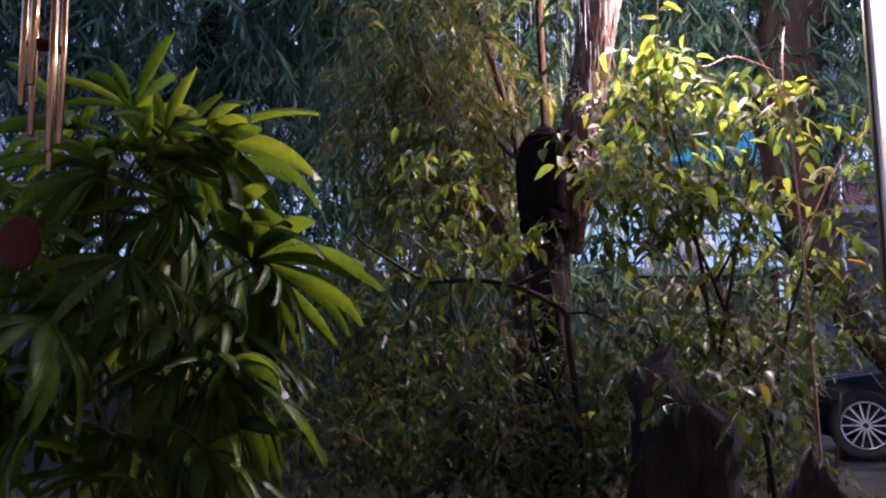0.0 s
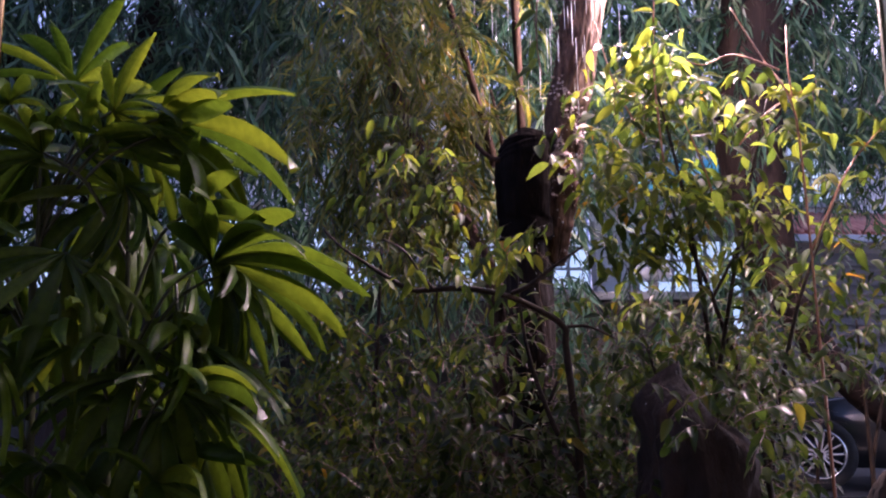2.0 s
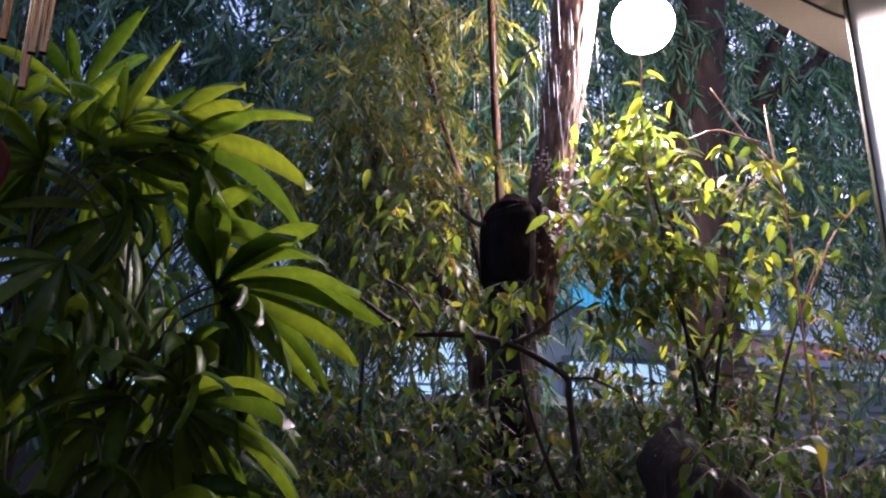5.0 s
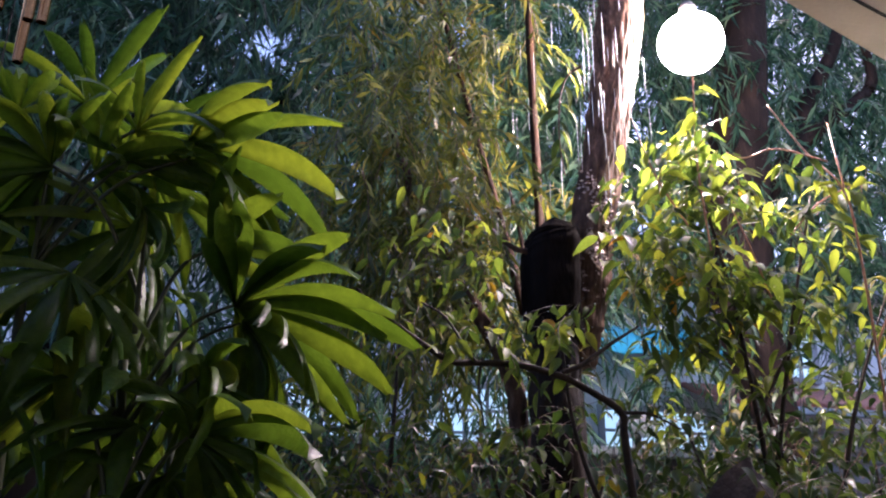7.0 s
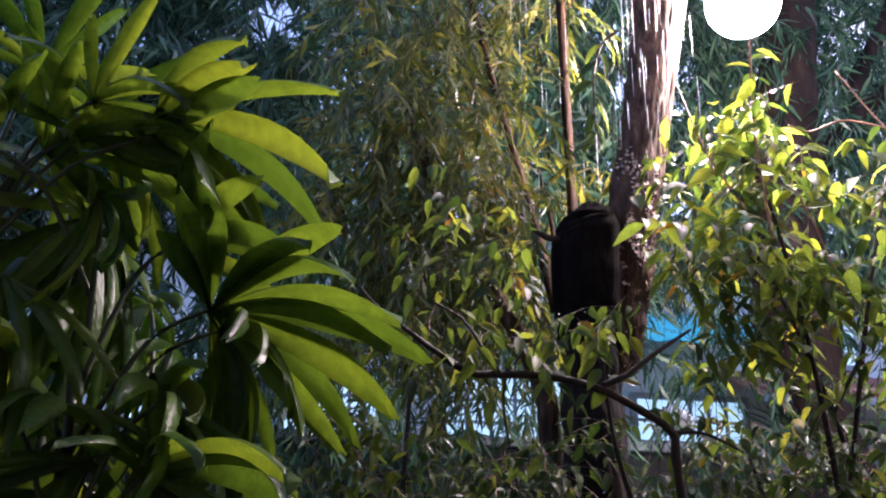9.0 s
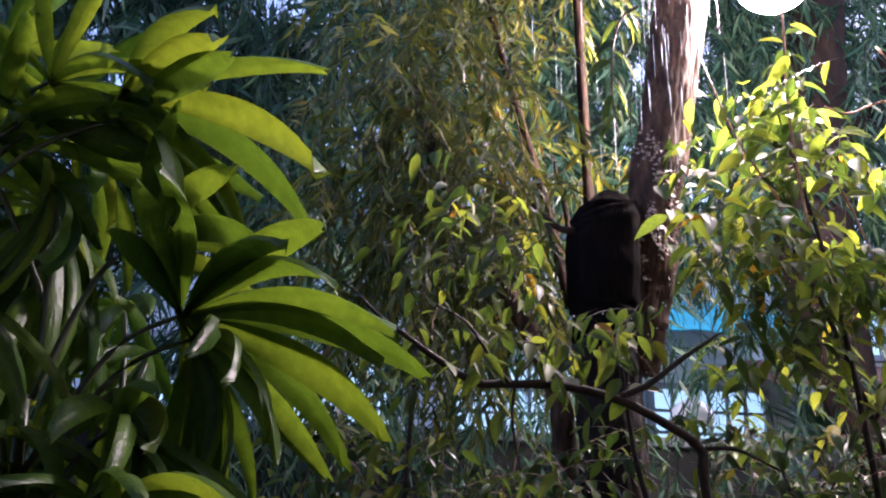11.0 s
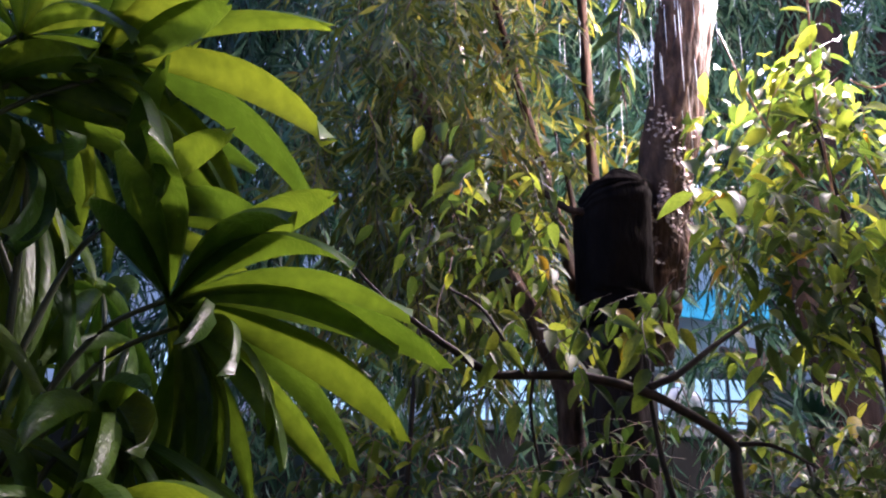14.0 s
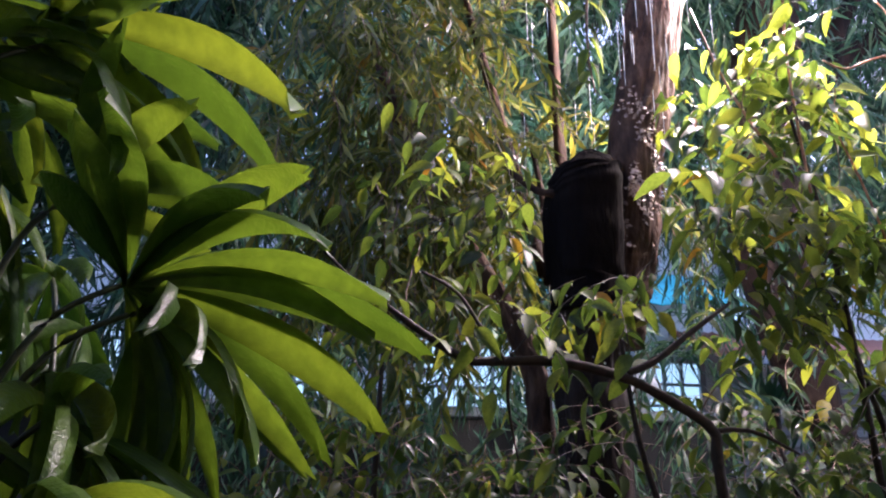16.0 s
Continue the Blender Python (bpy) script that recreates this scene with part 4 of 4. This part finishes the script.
# ---- pale sprig hanging beside the trunk ----
def hanging_sprig():
    e = thing("hanging_sprig", (0.80, 4.68, 3.60), "sprig of long pale leaves hanging beside the trunk", "sprig")
    o = e.matrix_basis.translation
    limb("stem", [(0.90, 4.62, 3.70), (0.84, 4.67, 3.66), (0.80, 4.68, 3.52), (0.79, 4.68, 3.30), (0.81, 4.68, 3.12)], [0.007, 0.006, 0.005, 0.003], G["twig"], e, 6)
    r = random.Random(29)
    for k in range(11):
        p = Vector((0.84 - 0.05 * min(1, k / 4), 4.68, 3.66 - 0.05 * k))
        d = Vector((r.choice((-1, 1)) * r.uniform(0.2, 0.9), r.uniform(-0.5, 0.1), -r.uniform(0.2, 1.0)))
        ob = new("leaf", OVATE_MESHES[(1, 3)[k % 2]])
        ob.parent = e
        s = r.uniform(0.10, 0.17)
        ob.matrix_basis = Matrix.Translation(p - o) @ frame_from(d, (r.uniform(-0.4, 0.4), -0.7, 0.7)).to_4x4() @ Matrix.Diagonal((s * 0.8, s, s, 1))


hanging_sprig()


# ---- rotten stumps in the bed ----
def rotten_stump(at, radius, height, seed, label):
    e = thing("tree_stump", at, label, "stump", "rotten stumps in the bed")
    r = random.Random(seed)
    sides, rows = 48, 30
    v, f = [], []
    for i in range(rows + 1):
        t = i / rows
        for j in range(sides):
            a = 2 * math.pi * j / sides
            rr = radius * (1.08 - 0.1 * t) * (1 - max(0, (t - 0.88) / 0.12) ** 2 * 0.7)
            q = Vector((math.cos(a), math.sin(a), t * 3))
            rr *= 1 + 0.2 * noise.noise(q * 1.4 + Vector((seed, 0, 0))) + 0.07 * math.sin(a * 9 + 4 * noise.noise(q * 2)) + 0.12 * noise.noise(q * 5) + 0.06 * noise.noise(q * 13)
            z = height * t - 0.7 * radius * math.cos(a) * t + (0.07 * height * noise.noise(Vector((math.cos(a), math.sin(a), seed)) * 1.5) + 0.06 * height * noise.noise(Vector((math.cos(a), math.sin(a), seed)) * 4)) * t
            v.append((rr * math.cos(a), rr * math.sin(a), z))
    for i in range(rows):
        for j in range(sides):
            a, b = i * sides + j, i * sides + (j + 1) % sides
            f.append((a, b, b + sides, a + sides))
    f.append(tuple(range(rows * sides, (rows + 1) * sides)))
    obj("stump_body", v, f, G["rotten"], e)


rotten_stump((1.10, 3.66, 0.28), 0.20, 1.24, 3, "dark brown crumbling tree stump among leaves")
rotten_stump((1.15, 2.55, 0.28), 0.085, 0.99, 8, "short dark brown rotten stump")


# ---- wind chime under the eave ----
def wind_chime():
    x, y = -0.99, 2.45
    e = thing("wind_chime", (x, y, 3.085), "wind chime with long coppery tubes and a wooden disc", "wind chime")
    v, f = lathe([(0.001, -0.30), (0.062, -0.30), (0.066, -0.292), (0.066, -0.275), (0.06, -0.268), (0.001, -0.268)], 24)
    obj("top_plate", v, f, G["wood"], e, "round wooden top plate")
    v, f = tube([(0, 0, PZ + 0.005 - 3.085), (0, 0, -0.27)], [0.002, 0.002], 5, steps=2)
    obj("cord", v, f, G["cord"], e)
    lens_ = [0.55, 0.62, 0.52, 0.45, 0.40, 0.58]
    for k in range(6):
        a = k * math.pi / 3 + 0.35
        px, py = 0.05 * math.cos(a), 0.05 * math.sin(a)
        L = lens_[k]
        v, f = lathe([(0.0085, -0.34 - L), (0.0095, -0.34 - L), (0.0095, -0.34), (0.0085, -0.34), (0.0085, -0.34 - L)], 14)
        obj("tube", [(p[0] + px, p[1] + py, p[2]) for p in v], f, G["copper"], e, "coppery metal tube")
        v, f = tube([(px, py, -0.345), (px, py, -0.30)], [0.0012, 0.0012], 4, steps=2)
        obj("cord", v, f, G["cord"], e)
    v, f = lathe([(0.001, -0.62), (0.030, -0.62), (0.033, -0.612), (0.030, -0.602), (0.001, -0.602)], 20)
    obj("striker", v, f, G["wood"], e, "round wooden striker")
    v, f = tube([(0, 0, -0.30), (0, 0, -1.10)], [0.0012, 0.0012], 4, steps=2)
    obj("cord", v, f, G["cord"], e)
    v, f = lathe([(0.001, -0.006), (0.070, -0.006), (0.075, 0), (0.070, 0.006), (0.001, 0.006)], 36)
    m = pose(-0.04, 0, -1.165, 90, 0, -20)
    obj("wind_sail", [m @ Vector(p) for p in v], f, G["wood"], e, "oval red-brown wooden sail", smooth=False)


wind_chime()


# ---- beyond the wall: lane, house, car ----
def house():
    e = thing("house", (2.5, 12.9, 0.66), "pale house with windows, a cyan awning and a tiled lean-to", "house")
    o = e.matrix_basis.translation
    def b(name, lo, hi, m, bev=0.0, parent=e, label=""):
        bm = box_data([a - c for a, c in zip(lo, o)], [a - c for a, c in zip(hi, o)], bev)
        return part(name, bm, m, parent, label)
    b("wall", (-7, 12.9, 0.66), (9.5, 13.15, 5.6), G["white_wall"])
    b("roof", (-7.3, 12.5, 5.6), (9.8, 15.0, 5.85), G["grey_metal"], 0.02)
    for x, w, z0, z1 in ((-4.9, 1.3, 2.5, 3.9), (-2.5, 1.4, 2.6, 4.1), (-0.6, 1.2, 2.5, 3.9), (1.4, 1.9, 2.45, 3.95), (4.0, 1.5, 2.35, 3.75), (6.05, 1.25, 4.35, 5.2), (-3.4, 0.7, 4.7, 5.4)):
        win = b("window", (x, 12.86, z0), (x + w, 12.897, z1), G["lit_pane"], 0.0, e, "cool white lit window")
        bars = [((x - 0.08, 12.80, z0 - 0.08), (x, 12.895, z1 + 0.08)), ((x + w, 12.80, z0 - 0.08), (x + w + 0.08, 12.895, z1 + 0.08)),
                ((x, 12.80, z1), (x + w, 12.895, z1 + 0.08)), ((x, 12.80, z0 - 0.08), (x + w, 12.895, z0))]
        for k in range(1, 6):
            bars.append(((x + w * k / 6 - 0.022, 12.82, z0), (x + w * k / 6 + 0.022, 12.857, z1)))
        for k in range(1, 5):
            zz = z0 + (z1 - z0) * k / 5
            bars.append(((x, 12.825, zz - 0.02), (x + w, 12.855, zz + 0.02)))
        for lo, hi in bars:
            b("window_frame", lo, hi, G["grey_metal"], 0.0, win)
    # awning
    pts = []
    for j in range(7):
        for i in range(15):
            s, t = i / 14, j / 6
            pts.append((2.9 + 2.7 * s, 12.88 - 1.28 * t, 4.98 - 0.70 * t - 0.05 * math.sin(math.pi * s) * t + 0.02 * math.sin(i * 2.2)))
    n = len(pts)
    pts += [(x, y, z - 0.015) for x, y, z in pts]
    fc = []
    for j in range(6):
        for i in range(14):
            a = j * 15 + i
            fc += [(a, a + 1, a + 16, a + 15), (n + a, n + a + 15, n + a + 16, n + a + 1)]
    obj("awning", [Vector(p) - o for p in pts], fc, G["cyan"], e, "cyan tarpaulin awning")
    for px in (2.95, 5.55):
        limb("awning_pole", [(px, 11.62, 0.66), (px, 11.62, 2.3), (px, 11.62, 4.27)], [0.025, 0.025], G["alloy"], e, 8, 0.0, 0, "thin metal pole", 1)
    # lean-to with a terracotta roof
    pts = [(5.3, 12.88, 4.15), (8.4, 12.88, 4.15), (8.6, 11.5, 3.62), (5.15, 11.5, 3.62)]
    pts2 = [(x, y, z - 0.06) for x, y, z in pts]
    lean = obj("lean_to_roof", [Vector(p) - o for p in pts + pts2], [(0, 3, 2, 1), (4, 5, 6, 7), (0, 1, 5, 4), (1, 2, 6, 5), (2, 3, 7, 6), (3, 0, 4, 7)], G["terracotta"], e, "terracotta lean-to roof", smooth=False)
    for i in range(26):
        x = 5.2 + i * 0.13
        limb_v, limb_f = tube([(x + 0.05, 11.5, 3.64), (x + 0.03, 12.86, 4.165)], [0.045, 0.045], 7, 0, 0, 1)
        obj("roof_tile", [Vector(p) - o for p in limb_v], limb_f, G["terracotta"], lean)
    b("gutter", (5.1, 11.40, 3.50), (8.7, 11.50, 3.60), G["coping"], 0.015, e, "pale grey gutter")
    b("shutter", (5.3, 11.7, 0.66), (8.4, 11.76, 3.4), G["shutter"], 0.0, e, "grey ribbed shutter")
    for i in range(20):
        b("shutter_rib", (5.3, 11.665, 0.75 + i * 0.13), (8.4, 11.697, 0.83 + i * 0.13), G["shutter"], 0.008)


house()


def gate_lamp(x, y, z):
    e = thing("gate_lamp", (x, y, z), "white domed gate lamp on the garden wall", "lamp")
    v, f = lathe([(0.07, 0), (0.07, 0.02), (0.04, 0.035), (0.04, 0.10), (0.055, 0.12)], 20)
    obj("base", v, f, G["grey_metal"], e)
    v, f = lathe([(0.05, 0.12), (0.16, 0.13), (0.185, 0.17), (0.17, 0.24), (0.12, 0.30), (0.05, 0.335), (0.001, 0.34)], 26)
    obj("globe", v, f, G["white_globe"], e, "opal white dome")


gate_lamp(2.72, 8.65, 2.50)


def car():
    e = thing("parked_car", (0, 0, 0), "dark grey parked saloon car with alloy wheels", "car")
    prof = [(0.0, 0.35), (0.02, 0.62), (0.25, 0.74), (1.15, 0.86), (1.95, 1.36), (2.4, 1.44), (3.1, 1.40), (3.85, 0.98), (4.35, 0.92), (4.45, 0.55), (4.42, 0.30), (3.9, 0.2), (0.5, 0.2)]
    ys = [(-0.86, 0.93), (-0.80, 0.985), (-0.55, 1.0), (0.55, 1.0), (0.80, 0.985), (0.86, 0.93)]
    v, f = [], []
    for y, s in ys:
        for x, z in prof:
            yy = y * (0.80 if z > 1.0 else 1.0)
            v.append((2.2 + (x - 2.2) * s, yy, 0.2 + (z - 0.2) * s))
    n = len(prof)
    for i in range(len(ys) - 1):
        for j in range(n):
            a, b = i * n + j, i * n + (j + 1) % n
            f.append((a, b, b + n, a + n))
    f += [tuple(range(n - 1, -1, -1)), tuple(range((len(ys) - 1) * n, len(ys) * n))]
    body = obj("body", v, f, G["car"], e, "dark glossy body")
    for nm, q in (("windscreen", [(1.24, -0.62, 0.925), (1.24, 0.62, 0.925), (1.90, 0.56, 1.335), (1.90, -0.56, 1.335)]), ("rear_window", [(3.78, -0.6, 1.03), (3.78, 0.6, 1.03), (3.2, 0.55, 1.36), (3.2, -0.55, 1.36)])):
        w = [(x - 0.012 if nm == "windscreen" else x + 0.012, y, z + 0.012) for x, y, z in q] + list(q)
        obj(nm, w, [(0, 1, 2, 3), (0, 4, 5, 1), (1, 5, 6, 2), (2, 6, 7, 3), (3, 7, 4, 0)], G["glass"], e, "dark windscreen glass", smooth=False)
    for sy in (-1, 1):
        sw = [(1.55, sy * 0.70, 0.98), (2.0, sy * 0.70, 1.30), (3.05, sy * 0.70, 1.30), (3.6, sy * 0.70, 0.98)]
        w = sw + [(x, y - sy * 0.03, z) for x, y, z in sw]
        obj("side_window", w, [(0, 1, 2, 3), (0, 4, 5, 1), (1, 5, 6, 2), (2, 6, 7, 3), (3, 7, 4, 0)], G["glass"], e, "dark side glass", smooth=False)
        hv, hf = tube([(0.08, sy * 0.75, 0.64), (0.25, sy * 0.82, 0.68), (0.42, sy * 0.855, 0.70)], [0.05, 0.06, 0.02], 8, 0, 0, 3)
        obj("headlight", hv, hf, G["white_globe"], e, "clear headlight")
        for wx in (0.80, 3.55):
            cx, cy, cz = wx, sy * 0.80, 0.32
            rot = Matrix.Translation((cx, cy, cz)) @ Matrix.Rotation(radians(-90 * sy), 4, "X")
            tv, tf = lathe([(0.215, -0.09), (0.30, -0.10), (0.32, -0.07), (0.32, 0.07), (0.30, 0.10), (0.215, 0.09), (0.20, 0.0), (0.215, -0.09)], 32)
            wheel = obj("wheel", [rot @ Vector(p) for p in tv], tf, G["tyre"], e, "black tyre")
            rv, rf = lathe([(0.001, 0.02), (0.20, 0.02), (0.205, 0.085), (0.222, 0.092), (0.222, 0.098), (0.20, 0.10), (0.195, 0.04), (0.001, 0.035)], 32)
            rim = obj("rim", [rot @ Vector(p) for p in rv], rf, G["tyre"], wheel, "dark wheel well")
            sp = box_data((0.02, -0.011, 0.06), (0.215, 0.011, 0.092), 0.004)
            me = bpy.data.meshes.new("spoke")
            sp.to_mesh(me)
            sp.free()
            me.materials.append(G["alloy"])
            for k in range(14):
                ob = new("spoke", me)
                ob.parent = wheel
                ob.matrix_basis = rot @ Matrix.Rotation(2 * math.pi * k / 14, 4, "Z")
            rv, rf = lathe([(0.195, 0.075), (0.205, 0.102), (0.224, 0.102), (0.224, 0.08)], 32)
            obj("rim_ring", [rot @ Vector(p) for p in rv], rf, G["alloy"], wheel, "bright rim ring")
    e.matrix_basis = pose(3.72, 9.55, 0.69, 0, 0, -22)
    return e


car()


# ---- water dripping from the tree ----
def drips():
    e = thing("dripping_water", (0.9, 4.35, 2.5), "thin strings of rain water dripping beside the trunk", "water", kind="stuff")
    r = random.Random(12)
    v, f = [], []
    o = e.matrix_basis.translation
    for k in range(72):
        x, y, z = r.gauss(0.90, 0.09), r.uniform(4.32, 4.42), r.uniform(3.0, 4.3)
        if k % 4 == 0:
            x, y = r.gauss(0.62, 0.1), 4.75
        L, w = r.uniform(0.06, 0.30), r.uniform(0.0010, 0.0021)
        b = len(v)
        for q in range(5):
            t = q / 4
            ww = w * (0.3 + 0.7 * math.sin(math.pi * min(1, t + 0.15) * 0.95))
            for j in range(4):
                a = j * math.pi / 2
                v.append(Vector((x + ww * math.cos(a), y + ww * math.sin(a), z - L * t)) - o)
        for q in range(4):
            for j in range(4):
                f.append((b + q * 4 + j, b + q * 4 + (j + 1) % 4, b + q * 4 + 4 + (j + 1) % 4, b + q * 4 + 4 + j))
    obj("water_string", v, f, G["water"], e, kind="stuff")


drips()


# ---- spiky plant by the lane ----
def spiky_plant(at, n, length, seed, tall=0.9):
    e = thing("spiky_plant", at, "spiky plant with stiff narrow blue-green leaves", "plant", "spiky plants by the lane")
    o = e.matrix_basis.translation
    limb("trunk", [o, o + Vector((0.03, 0, tall * 0.45)), o + Vector((0.0, 0, tall))], [0.07, 0.06, 0.05], G["bark_shaded"], e, 9, 0.15, seed)
    r = random.Random(seed)
    lv = []
    for k in range(n):
        a, h = r.uniform(0, 2 * math.pi), r.uniform(-0.35, 1.0)
        d = Vector((math.cos(a), math.sin(a), h))
        lv.append((frame_from(d, (0, 0, 1)), o + Vector((0, 0, tall - 0.05 + r.uniform(0, 0.12))), length * r.uniform(0.7, 1.1)))
    scatter("rosette", *blade(0.075, 0.18), lv, G["teal"], e)


spiky_plant((3.22, 7.6, 0.66), 90, 0.62, 5, 1.75)
spiky_plant((2.75, 7.75, 0.66), 80, 0.58, 6)


# ---- rain drops hanging on leaves and twigs ----
def rain_drops():
    e = thing("rain_drops", (0.6, 4.0, 1.0), "bright drops of rain hanging on wet leaves and twigs", "water", kind="stuff")
    r = random.Random(61)
    prof = [(0.0, -1.0), (0.75, -0.6), (0.95, 0.0), (0.5, 0.8), (0.0, 1.5)]
    dv, df = [], []
    for q, z in prof:
        for j in range(6):
            dv.append((q * math.cos(j * math.pi / 3), q * math.sin(j * math.pi / 3), z))
    for i in range(4):
        for j in range(6):
            df.append((i * 6 + j, i * 6 + (j + 1) % 6, i * 6 + 6 + (j + 1) % 6, i * 6 + 6 + j))
    eye3 = Matrix.Identity(3)
    drops = []
    for c, rad, n in (((0.6, 3.8, 2.1), (0.5, 0.2, 0.15), 90), ((0.45, 4.1, 1.4), (0.6, 0.35, 0.4), 150), ((1.1, 3.95, 2.3), (0.5, 0.25, 0.2), 110), ((0.15, 4.0, 2.4), (0.25, 0.25, 0.3), 60), ((1.2, 4.1, 1.55), (0.5, 0.35, 0.25), 90)):
        for _ in range(n):
            p = Vector([a + r.gauss(0, 0.6) * b for a, b in zip(c, rad)])
            if not kept_clear(p) and not kept_clear(p + Vector((0, 0, r.uniform(0, 0.25)))):
                drops.append((eye3, p, r.uniform(0.0016, 0.0034)))
    scatter("rain_drop", dv, df, drops, G["water"], e)


rain_drops()
